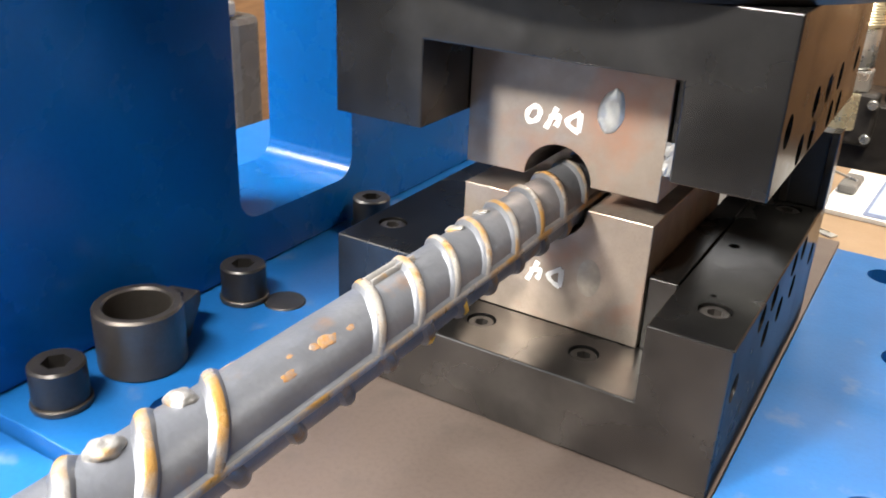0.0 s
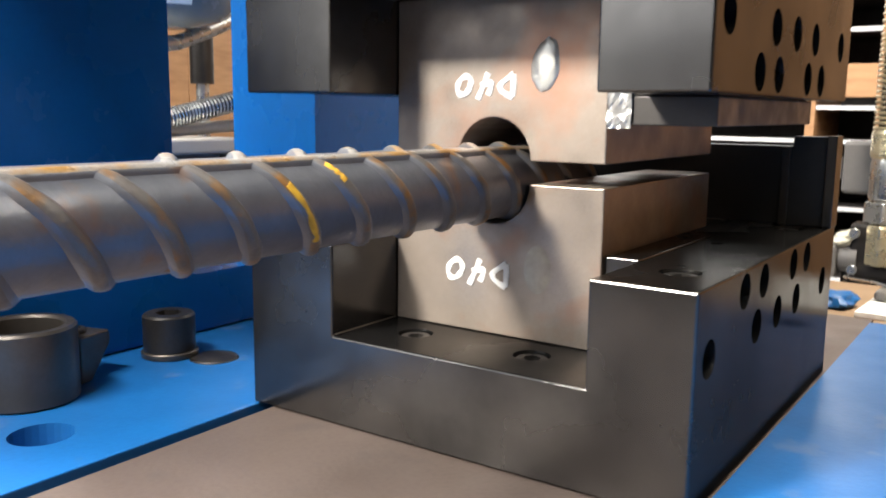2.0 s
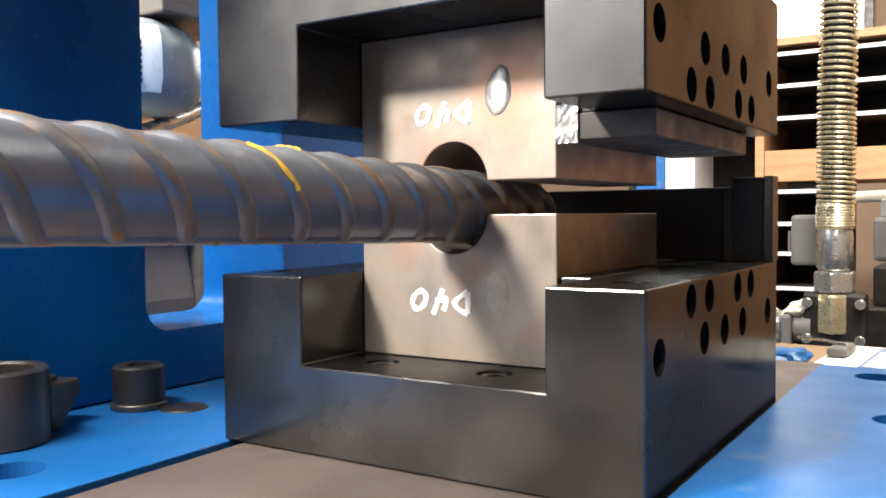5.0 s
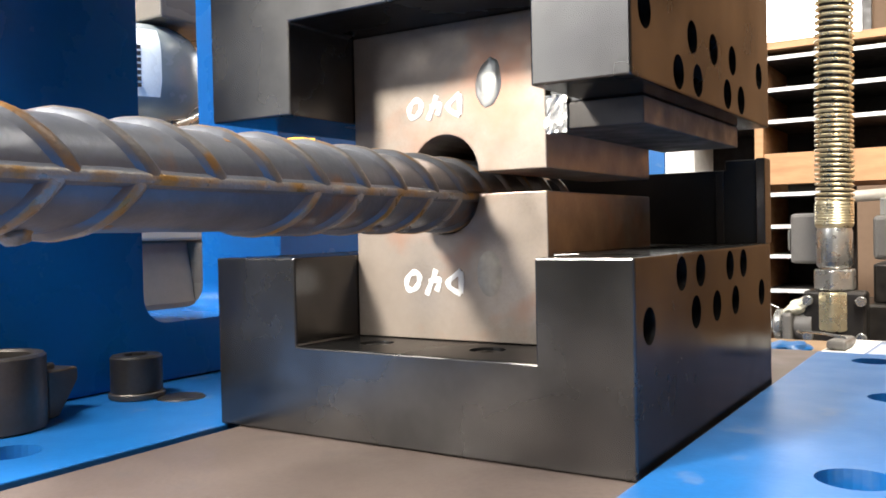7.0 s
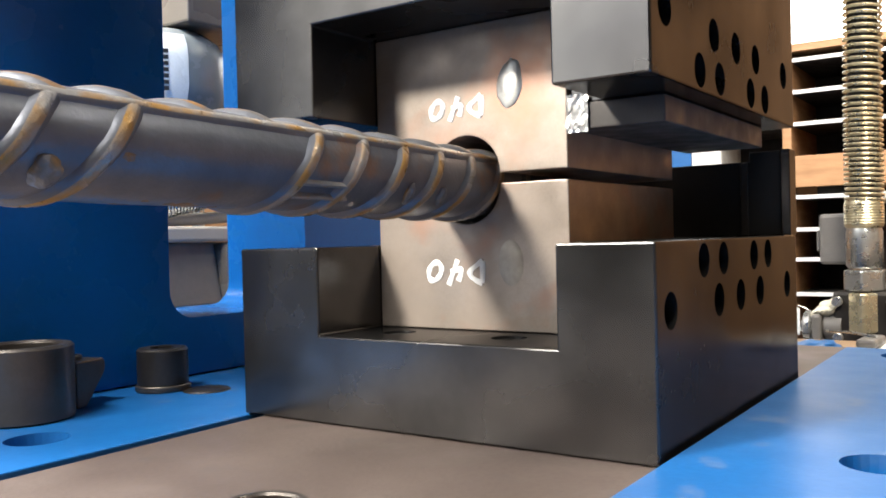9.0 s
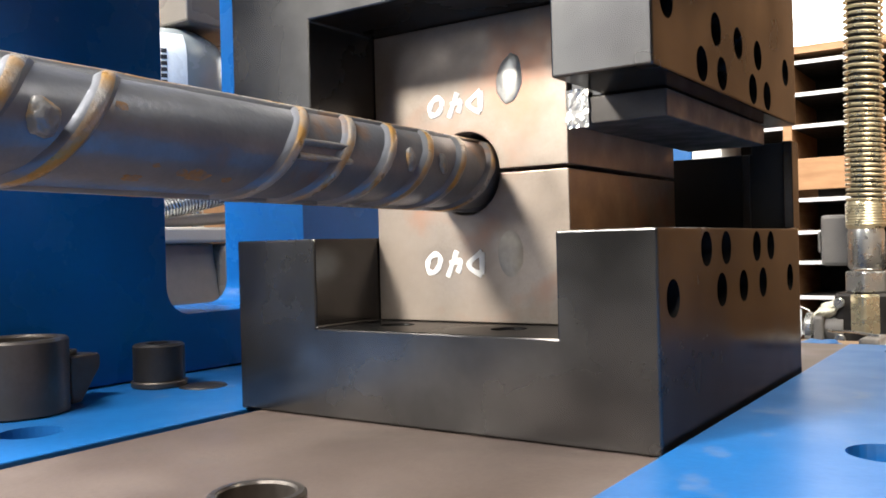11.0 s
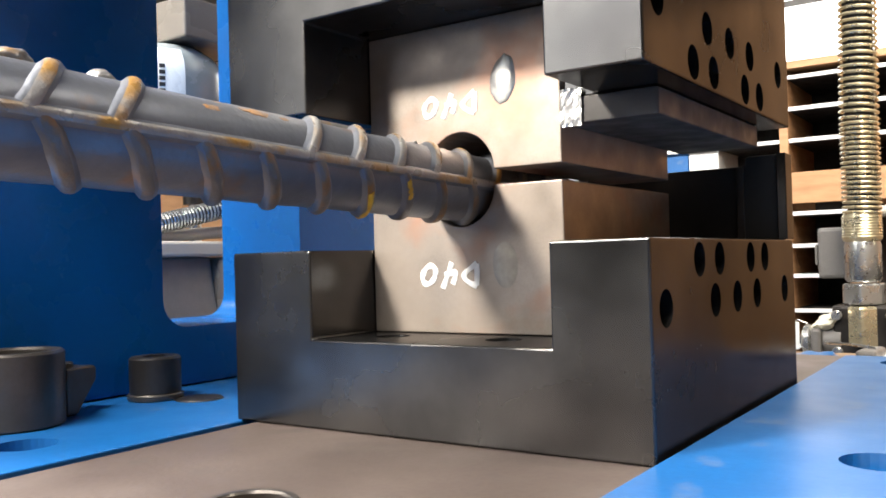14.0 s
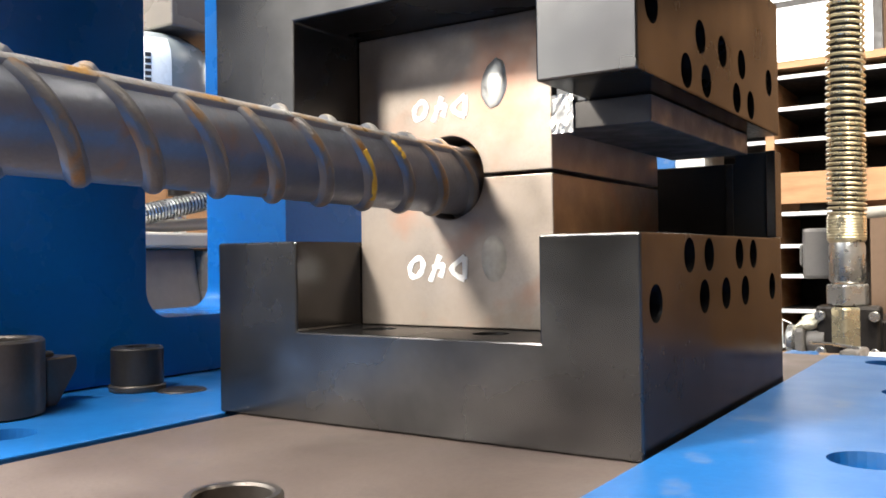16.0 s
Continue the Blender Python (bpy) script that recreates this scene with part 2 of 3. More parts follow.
def drilled(bm, cutters):
    """bm with the cutter bmeshes taken out of it."""
    def temp(b):
        me = bpy.data.meshes.new("tmp")
        b.to_mesh(me)
        b.free()
        return new("tmp", me)
    body = temp(bm)
    allc = bmesh.new()
    for c in cutters:
        allc = joined(allc, c)
    cut = temp(allc)
    mod = body.modifiers.new("cut", "BOOLEAN")
    mod.operation, mod.solver, mod.object = "DIFFERENCE", "EXACT", cut
    dg = bpy.context.evaluated_depsgraph_get()
    out = bmesh.new()
    me = bpy.data.meshes.new_from_object(body.evaluated_get(dg))
    out.from_mesh(me)
    for o in (body, cut):
        old = o.data
        bpy.data.objects.remove(o)
        bpy.data.meshes.remove(old)
    bpy.data.meshes.remove(me)
    return out


def rod(p0, p1, r, segments=28):
    d = Vector(p1) - Vector(p0)
    b = bmesh.new()
    bmesh.ops.create_cone(b, cap_ends=True, segments=segments, radius1=r, radius2=r, depth=d.length,
                          matrix=Matrix.Translation((Vector(p0) + Vector(p1)) / 2) @ d.to_track_quat("Z", "Y").to_matrix().to_4x4())
    return b


def hexagon(r, z0, z1, bevel=0.001):
    b = bmesh.new()
    bmesh.ops.create_cone(b, cap_ends=True, segments=6, radius1=r, radius2=r, depth=z1 - z0, matrix=Matrix.Translation((0, 0, (z0 + z1) / 2)))
    bmesh.ops.bevel(b, geom=b.edges[:], offset=bevel, segments=2, affect="EDGES", profile=0.5)
    return b


# ---- the workshop ----
def slab(name, x0, x1, y0, y1, z0, z1, mat, label, category):
    return tagged(part(name, box(x0, x1, y0, y1, z0, z1, 0), mat), label, category, kind="structure")


# floor, south and west wall colours are darkened to cut bounced light
slab("floor", -4, 4, -4, 4, -1.0, -0.9, CONCRETE, "concrete workshop floor, darkened to cut bounced light", "floor")
slab("wall_north", -4, 4, 4, 4.15, -0.9, 2.8, WALL, "brown painted workshop wall", "wall")
slab("wall_south", -4, 4, -4.15, -4, -0.9, 2.8, DIM_WALL, "unseen workshop wall, darkened to cut bounced light", "wall")
slab("wall_west", -4.15, -4, -4, 4, -0.9, 2.8, DIM_WALL, "unseen workshop wall, darkened to cut bounced light", "wall")
slab("wall_east", 4, 4.15, -4, 4, -0.9, 2.8, WALL, "brown painted workshop wall", "wall")
slab("ceiling", -4.15, 4.15, -4.15, 4.15, 2.8, 2.9, ROOF, "grey sheet-metal workshop roof", "ceiling")
# windows 3 and 4 are unseen additions backing the fill behind the camera
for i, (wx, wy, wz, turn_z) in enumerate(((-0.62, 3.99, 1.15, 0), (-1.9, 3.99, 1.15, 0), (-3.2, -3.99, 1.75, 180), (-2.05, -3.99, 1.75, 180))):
    w = thing("window_%d" % (i + 1), "bright frosted workshop window in a steel frame, some added out of view", "window", pose(wx, wy, wz, 0, 0, turn_z), kind="structure")
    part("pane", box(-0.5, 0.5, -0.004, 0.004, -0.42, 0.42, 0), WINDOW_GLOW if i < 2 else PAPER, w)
    fr = box(-0.54, 0.54, -0.03, 0.0, 0.42, 0.46)
    fr = box(-0.54, 0.54, -0.03, 0.0, -0.46, -0.42, bm=fr)
    fr = box(-0.54, -0.5, -0.03, 0.0, -0.42, 0.42, bm=fr)
    fr = box(0.5, 0.54, -0.03, 0.0, -0.42, 0.42, bm=fr)
    part("window_frame", fr, GREY, w)
    part("mullion", box(-0.012, 0.012, -0.028, -0.005, -0.42, 0.42), GREY, w)
    part("transom", box(-0.5, 0.5, -0.026, -0.006, 0.10, 0.13), GREY, w)

# the press bed: a milled strip between two blue plates
bed = thing("press_bed", "milled steel press bed between blue painted plates", "press bed", kind="structure")
part("bed_strip", box(0.0155, 0.2635, -0.42, 0.46, -0.08, 0.0, 0.0004), BROWN, bed, "dull brown milled steel strip")
LEFT_HOLES = ((-0.050, -0.103, 0.017), (-0.090, 0.048, 0.017))
RIGHT_HOLES = ((0.345, 0.038, 0.017), (0.342, 0.236, 0.016), (0.313, 0.388, 0.016))
part("side_plate", drilled(box(-0.45, 0.004, -0.170, 0.46, -0.06, 0.0), [rod((x, y, -0.014), (x, y, 0.02), r) for x, y, r in LEFT_HOLES]),
     PLATE_BLUE, bed, "scuffed blue painted plate with bolt holes")
part("side_plate", drilled(box(0.265, 0.75, -0.45, 0.43, -0.06, 0.004), [rod((x, y, -0.02), (x, y, 0.02), r) for x, y, r in RIGHT_HOLES]),
     PLATE_BLUE, bed, "scuffed blue painted plate with bolt holes")
part("lower_plate", box(-0.45, 0.0045, -0.45, -0.1715, -0.06, -0.012), PLATE_BLUE, bed, "lower blue painted ledge")
part("bed_frame", box(-0.45, 0.75, -0.42, 0.46, -0.9, -0.081, 0.004), BLUE, bed)


# the blue side frame with its rounded window
def side_frame():
    fr = thing("press_side_frame", "thick blue painted press side frame with a rounded opening", "press frame", kind="structure")
    b = box(-0.2525, -0.150, -0.20, 0.62, 0.0005, 1.1, 0.004)
    y0, y1, z0, z1, r = 0.0655, 0.216, 0.0465, 0.62, 0.022
    pts = []
    for cy, cz, a0 in ((y1 - r, z0 + r, -90), (y1 - r, z1 - r, 0), (y0 + r, z1 - r, 90), (y0 + r, z0 + r, 180)):
        pts += [(cy + r * math.cos(radians(a0 + 90 * k / 8)), cz + r * math.sin(radians(a0 + 90 * k / 8))) for k in range(9)]
    c = prism([(-p[0], p[1]) for p in pts], -0.4, 0.0, 0)
    bmesh.ops.transform(c, matrix=pose(0, 0, 0, 0, 0, 90) , verts=c.verts[:])
    # after the turn x runs along -y of the profile: mirror into place
    bmesh.ops.transform(c, matrix=Matrix.Diagonal((-1, -1, 1, 1)), verts=c.verts[:])
    bmesh.ops.recalc_face_normals(c, faces=c.faces[:])
    part("frame_plate", drilled(b, [c]), BLUE, fr, smooth=True)
    # out of view; its front edge is set to cast shade on the frame
    part("unseen_crown", box(-0.1495, 0.52, -0.32, 0.36, 0.60, 1.1, 0.004), BLUE, fr)
    return fr


side_frame()


# ---- the lower tool ----
HOLE_Y = ((0.067, 0.0), (0.100, 0.0), (0.160, 0.0), (0.192, 0.0), (0.018, 0.0215), (0.091, 0.0215), (0.131, 0.0215), (0.172, 0.0215), (0.240, 0.0215))
low = thing("lower_die_holder", "dark ground steel U-shaped die holder with drilled sides", "die holder")
prof = [(0.001, 0.0005), (0.262, 0.0005), (0.262, 0.1), (0.213, 0.1), (0.213, 0.05), (0.063, 0.05), (0.063, 0.1), (0.001, 0.1)]
cuts = [rod((0.235, y, 0.0895 - d), (0.27, y, 0.0895 - d), 0.0088) for y, d in HOLE_Y]
TOP_SCREWS = ((0.240, 0.040, 0.1), (0.240, 0.237, 0.1), (0.0205, 0.036, 0.1), (0.0205, 0.237, 0.1), (0.095, 0.033, 0.05), (0.168, 0.033, 0.05))
cuts += [rod((x, y, z - 0.010), (x, y, z + 0.01), 0.0098) for x, y, z in TOP_SCREWS]
cuts += [rod((0.225, 0.140, 0.08), (0.225, 0.140, 0.11), 0.0036), rod((0.234, 0.058, 0.09), (0.234, 0.058, 0.11), 0.002)]
part("holder_body", drilled(prism(prof, 0, 0.268, 0.0011), cuts), HOLDER, low)
for x, y, z in TOP_SCREWS:
    s = drilled(lathe([(0, -0.009), (0.0088, -0.009), (0.0088, -0.0022), (0.0080, -0.0014), (0, -0.0014)], 28),
                [hexagon(0.0048, -0.0065, 0.002, 0.0002)])
    part("cap_screw", s, BLACK_OXIDE, low, "black socket-head screw sunk in its counterbore", m=pose(x, y, z, 0, 0, 17))
# black disc puts the shade at this bore's end into the colour
part("bore_shade_disc", rod((0.2348, 0.067, 0.0895), (0.2356, 0.067, 0.0895), 0.0086), BORE, low)

gib = thing("lower_gib_plate", "grey steel gib plate wedged beside the lower die", "plate")
part("plate_body", box(0.1945, 0.2120, 0.059, 0.262, 0.0503, 0.1, 0.0007), HOLDER, gib)

CX, DIE_Y0, DIE_Y1, SPLIT, BORE_R = 0.128, 0.057, 0.219, 0.134, 0.0225


def die_profile(z_far, sign):
    """Half of the die pair: sign +1 lies above the split."""
    pts = [(0.0635, z_far), (0.0635, SPLIT)]
    for k in range(17):
        a = math.pi - math.pi * k / 16
        pts.append((CX + BORE_R * math.cos(a), SPLIT + sign * BORE_R * math.sin(a)))
    return pts + [(0.193, SPLIT), (0.193, z_far)]


def stroke_letters(cx, cz, y, h):
    """Brush strokes of the size mark D40, turned upside down, as flat paint on a face towards -y."""
    oval = [(-0.98 + 0.30 * math.cos(a) + 0.10 * math.sin(a), 0.40 * math.sin(a)) for a in [2 * math.pi * k / 14 for k in range(15)]]
    strokes = [
        oval,
        # the four: its long stem, then the crossbar running into the short leg
        [(0.10, 0.52), (-0.06, 0.10), (-0.20, -0.24), (-0.34, -0.58)],
        [(-0.24, 0.02), (0.00, 0.06), (0.24, 0.10), (0.27, 0.04), (0.22, -0.16), (0.12, -0.40)],
        # the D: a straight back and a pointed belly
        [(1.22, 0.46), (1.22, 0.10), (1.20, -0.48)],
        [(1.22, 0.46), (0.98, 0.30), (0.72, 0.10), (0.62, -0.04), (0.70, -0.22), (0.92, -0.38), (1.20, -0.48)],
    ]
    bm = None
    for i, st in enumerate(strokes):
        pts = []
        for (x0, z0), (x1, z1) in zip(st, st[1:]):
            pts += [(x0 + (x1 - x0) * k / 3, z0 + (z1 - z0) * k / 3) for k in range(3)]
        pts.append(st[-1])
        line = [(cx + x * h * 1.12, y, cz + z * h) for x, z in pts]
        rad = [0.00165 * (1 + 0.16 * math.sin(0.7 * k + 2 * i)) for k in range(len(line))]
        bm = tube(line, rad, 8, bm, 0.28, (0, 1, 0))
    return bm


lower_die = thing("lower_die", "bare ground steel lower die with a half-round groove, in its holder", "die")
ld = part("die_block", prism(die_profile(0.0503, -1), DIE_Y0, DIE_Y1, 0.0007), DIE, lower_die)
part("size_mark", stroke_letters(0.1195, 0.084, DIE_Y0 - 0.0003, 0.0135), CHALK, ld, "white hand-painted mark D40, upside down")
part("polished_spot", lathe([(0, 0.0004), (0.85, 0.0003), (1, 0)], 28, pose(0.1565, DIE_Y0, 0.089, 90) @ Matrix.Diagonal((0.0080, 0.0130, 1, 1))), SPOT, ld,
     "dull oval ground spot", smooth=True)

# upright plate on the rear of the die holder; black body for shade, lighter strip for its lit edge
up = thing("rear_guide_plate", "stepped steel guide plate on the die holder's rear edge, its shade painted black", "guide plate")
part("plate_body", prism([(0.02, 0.1003), (0.262, 0.1003), (0.262, 0.158), (0.236, 0.158), (0.236, 0.1515), (0.02, 0.1515)], 0.2515, 0.2675, 0.0008), BORE, up)
part("lit_edge_strip", box(0.2568, 0.2628, 0.2500, 0.2678, 0.1003, 0.1586, 0.0006), HOLDER, up, "lighter strip for the plate's lit edge")
part("guide_rib", box(0.2300, 0.2350, 0.2495, 0.2514, 0.1003, 0.1510, 0.0005), BLACK_OXIDE, up)

# ---- the moving upper tool ----
ram = thing("press_ram", "dark steel press ram carrying the upper die holder and upper die", "press ram")
ucuts = [rod((0.235, y, 0.1785 + d), (0.27, y, 0.1785 + d), 0.0088) for y, d in HOLE_Y]
part("upper_holder", drilled(prism([(0.001, 0.258), (0.262, 0.258), (0.262, 0.168), (0.213, 0.168), (0.213, 0.220), (0.063, 0.220), (0.063, 0.168), (0.001, 0.168)],
                                   0, 0.268, 0.0011), ucuts), HOLDER, ram, "dark ground steel die holder with drilled sides")
ud = part("upper_die", prism(die_profile(0.2197, 1), DIE_Y0, DIE_Y1, 0.0007), DIE, ram, "bare ground steel upper die with a half-round groove")
part("size_mark", stroke_letters(0.1225, 0.173, DIE_Y0 - 0.0003, 0.0125), CHALK, ud, "white hand-painted mark D40, upside down")
bead = bmesh.new()
bmesh.ops.create_uvsphere(bead, u_segments=40, v_segments=28, radius=1)
for v in bead.verts:
    v.co *= 1 + 0.14 * noise.noise(v.co * 1.7) + 0.05 * noise.noise(v.co * 4.3)
    v.co.x *= 1 - 0.22 * max(v.co.z, 0)
bmesh.ops.transform(bead, matrix=pose(0.1585, DIE_Y0 + 0.0005, 0.1835, 0, 8, 0) @ Matrix.Diagonal((0.0086, 0.0026, 0.0135, 1)), verts=bead.verts[:])
part("weld_spot", bead, WELD, ud, "shiny worn oval weld spot", smooth=True)
part("clamp_plate", box(0.1945, 0.2470, 0.0575, 0.243, 0.1537, 0.1676), PLATE_STEEL, ram, "grey steel clamp plate under the holder's arm")
part("clamp_wedge", box(0.1945, 0.2120, 0.059, 0.262, 0.1678, 0.2195), HOLDER, ram)
tape = bmesh.new()
tg = [[tape.verts.new((0.1932 + 0.0125 * i / 9 + 0.0007 * noise.noise(Vector((j * 0.9, i, 1))), 0.0562 - 0.0020 * abs(noise.noise(Vector((i * 0.33, j * 0.27, 3)))) - 0.0005 * abs(noise.noise(Vector((i * 0.9, j * 0.8, 6)))),
                       0.1520 + 0.0200 * j / 11 + 0.0009 * noise.noise(Vector((i * 0.8, j, 8))))) for i in range(10)] for j in range(12)]
for j in range(11):
    for i in range(9):
        tape.faces.new((tg[j][i], tg[j][i + 1], tg[j + 1][i + 1], tg[j + 1][i]))
tape_ob = part("tape_scrap", tape, ZINC, ram, "crumpled scrap of shiny tape")
sol = tape_ob.modifiers.new("thick", "SOLIDIFY")
sol.thickness = 0.0004
part("ram_flange", lathe([(0, 0.2585), (0.168, 0.2585), (0.172, 0.262), (0.172, 0.30), (0.168, 0.304), (0.11, 0.304), (0.11, 0.62), (0, 0.62)], 72, Matrix.Translation((0.131, 0.134, 0))),
     BLACK_OXIDE, ram, "round dark ram flange", smooth=True)

# ---- bolts and ring on the blue plate ----
def socket_bolt(name, r, h, label):
    t = thing(name, label, "bolt", group="bolts on the press bed")
    head = lathe([(0, 0.004), (r * 0.98, 0.004), (r, 0.006), (r, h - 0.0015), (r - 0.0015, h), (0, h)], 44)
    part("head", drilled(head, [hexagon(r * 0.52, h - 0.014, h + 0.01, 0.0002)]), BLACK_OXIDE, t, smooth=True)
    part("washer", lathe([(0, 0), (r * 1.07, 0), (r * 1.09, 0.001), (r * 1.09, 0.0034), (r * 1.05, 0.0042), (0, 0.0042)], 44), RING, t, "thin steel washer", smooth=True)
    return t


bolt = socket_bolt("socket_bolt", 0.0178, 0.0300, "black socket-head bolt on a thin washer in the blue plate")
bolt.matrix_basis = pose(-0.120, 0.034, 0.0005, 0, 0, 10)
for x, y, a in ((-0.113, -0.140, 25), (-0.126, 0.215, 5)):
    copy_thing(bolt, pose(x, y, 0.0005, 0, 0, a))
ring = thing("steel_bushing", "thick-walled turned steel bushing standing on the blue plate", "bushing", pose(-0.111, -0.076, 0.0003))
R = 0.0300
part("sleeve", lathe([(0.0225, 0.004), (0.0225, 0), (R - 0.001, 0), (R, 0.001), (R, 0.0435), (R - 0.0015, 0.045), (0.024, 0.045), (0.0225, 0.0435), (0.0225, 0.004)], 64), RING, ring, smooth=True)
part("bottom", lathe([(0, 0.003), (0.0224, 0.003), (0.0224, 0.001), (0, 0.001)], 48), BORE, ring)
lug = thing("clamp_lug", "small worn steel clamp lug beside the bushing", "clamp lug", pose(-0.121, -0.036, 0.0003, 0, 0, 106))
part("lug_body", prism([(-0.010, 0.0), (-0.001, 0.0), (0.016, 0.020), (0.017, 0.023), (0.017, 0.028), (0.015, 0.030), (-0.010, 0.030)], -0.012, 0.012, 0.0012), RING, lug)
part("lug_screw", lathe([(0, 0.0302), (0.0062, 0.0302), (0.0062, 0.0325), (0.0054, 0.0334), (0.0030, 0.0334), (0.0030, 0.0315), (0, 0.0315)], 24), BLACK_OXIDE, lug, smooth=True)
disc = thing("hole_plug", "flat dark steel plug lying in the blue plate", "plug", pose(-0.090, 0.048, -0.0035))
part("disc", lathe([(0, 0), (0.0165, 0), (0.0165, 0.0035), (0.0155, 0.0045), (0, 0.0045)], 40), BLACK_OXIDE, disc, smooth=True)
pin = thing("dowel_ring", "steel bushing ring set in the milled bed strip", "bushing", pose(0.168, -0.146, 0.0003))
part("ring_body", lathe([(0.0135, 0), (0.0175, 0), (0.0175, 0.008), (0.0166, 0.009), (0.0143, 0.009), (0.0135, 0.008), (0.0135, 0)], 48), RING, pin, smooth=True)

# ---- the ribbed bar ----
bar = thing("ribbed_bar", "grey ribbed reinforcing bar with rusty ribs, held in the dies", "steel bar")
BR, RH = 0.0193, 0.0027


def on_bar(phi, s, r):
    a = radians(phi)
    return Vector((r * math.sin(a), -s, -r * math.cos(a)))


core = bmesh.new()
S0, S1, NS, NA = -0.150, 0.62, 120, 48
rings = []
for i in range(NS + 1):
    s = S0 + (S1 - S0) * i / NS
    rings.append([core.verts.new(on_bar(360 * k / NA, s, BR + 0.00025 * noise.noise(Vector((k * 0.3, s * 60, 1))))) for k in range(NA)])
for a, c in zip(rings, rings[1:]):
    for i in range(NA):
        j = (i + 1) % NA
        core.faces.new((a[i], a[j], c[j], c[i]))
core.faces.new(rings[0])
core.faces.new(rings[-1][::-1])
bmesh.ops.recalc_face_normals(core, faces=core.faces[:])
part("core", core, BAR, bar, smooth=True)


def ridge(line, half, height):
    """A low rounded ridge on the bar: line of (phi, s), half its width along s or round it, height per point."""
    b = bmesh.new()
    rows = []
    n = len(line)
    for i, (phi, s) in enumerate(line):
        p0, s0 = line[max(i - 1, 0)]
        p1, s1 = line[min(i + 1, n - 1)]
        d = Vector(((p1 - p0) * math.pi / 180 * BR, s1 - s0)).normalized()
        across = Vector((-d.y, d.x))
        h = height[i]
        row = []
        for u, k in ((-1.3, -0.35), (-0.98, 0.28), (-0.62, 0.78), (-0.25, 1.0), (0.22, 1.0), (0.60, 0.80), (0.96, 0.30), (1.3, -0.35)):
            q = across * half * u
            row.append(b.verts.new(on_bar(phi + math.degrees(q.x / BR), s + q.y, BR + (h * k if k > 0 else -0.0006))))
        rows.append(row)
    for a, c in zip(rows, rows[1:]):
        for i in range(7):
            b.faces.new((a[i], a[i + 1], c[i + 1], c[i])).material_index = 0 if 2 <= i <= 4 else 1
    b.faces.new(rows[0])
    b.faces.new(rows[-1][::-1])
    bmesh.ops.recalc_face_normals(b, faces=b.faces[:])
    return b


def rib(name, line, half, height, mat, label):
    """A ridge whose crest material is pale for wear and highlights, and whose flanks keep the bar's scale."""
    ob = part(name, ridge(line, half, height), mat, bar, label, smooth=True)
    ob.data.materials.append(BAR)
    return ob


def patch(phi, s, wide, tall, seed):
    """A thin flake of rust with a ragged edge, lying on the bar's skin."""
    b = bmesh.new()
    rings = []
    for f, h in ((1.0, -0.0001), (0.9, 0.00010), (0.5, 0.00014)):
        row = []
        for k in range(22):
            a = 2 * math.pi * k / 22
            q = f * (1 + 0.45 * noise.noise(Vector((1.6 * math.cos(a), 1.6 * math.sin(a), seed))) + 0.22 * noise.noise(Vector((5 * math.cos(a), 5 * math.sin(a), seed))))
            row.append(b.verts.new(on_bar(phi + math.degrees(q * tall * math.sin(a) / BR), s + q * wide * math.cos(a), BR + h)))
        rings.append(row)
    for o, i in zip(rings, rings[1:]):
        for k in range(22):
            b.faces.new((o[k], o[(k + 1) % 22], i[(k + 1) % 22], i[k]))
    b.faces.new(rings[-1])
    bmesh.ops.recalc_face_normals(b, faces=b.faces[:])
    return b


for phi in (0, 180):
    line = [(phi + 1.2 * noise.noise(Vector((i * 0.2, phi, 0))), S0 + (S1 - S0) * i / 90) for i in range(91)]
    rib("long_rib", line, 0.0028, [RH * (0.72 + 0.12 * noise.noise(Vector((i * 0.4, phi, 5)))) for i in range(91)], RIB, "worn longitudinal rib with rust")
PITCH, LEAN = 0.0312, 0.044
for side in (1, -1):
    for k in range(-4, 20):
        s_i = (-0.006 if side == 1 else -0.0115) + PITCH * k
        if side == 1 and k in (6, 7, 13, 14):
            continue
        ph = [180 * i / 30 for i in range(31)]
        line = [(side * p, s_i - LEAN * p / 180 + 0.0005 * noise.noise(Vector((p * 0.06, k * 2.3, side + 7)))) for p in ph]
        hts = [RH * (0.62 + 0.38 * math.sin(radians(p))) * (1 + 0.16 * noise.noise(Vector((p * 0.07, k * 3.1, side)))) for p in ph]
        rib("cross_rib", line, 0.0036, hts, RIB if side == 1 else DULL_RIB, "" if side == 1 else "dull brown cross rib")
# a dab of orange paint over two ribs
for k, p0, p1 in ((4, 35, 98), (3, 12, 36)):
    ph = [p0 + (p1 - p0) * i / 10 for i in range(11)]
    line = [(-p, -0.0115 + PITCH * k - LEAN * p / 180 + 0.0005 * noise.noise(Vector((p * 0.06, k * 2.3, 6)))) for p in ph]
    part("paint_dab", ridge(line, 0.0024, [(RH + 0.0005) * (0.62 + 0.38 * math.sin(radians(p))) * (1.02 + 0.22 * noise.noise(Vector((p * 0.3, k, 3)))) for p in ph]), PAINT, bar, "dab of orange marking paint", smooth=True)
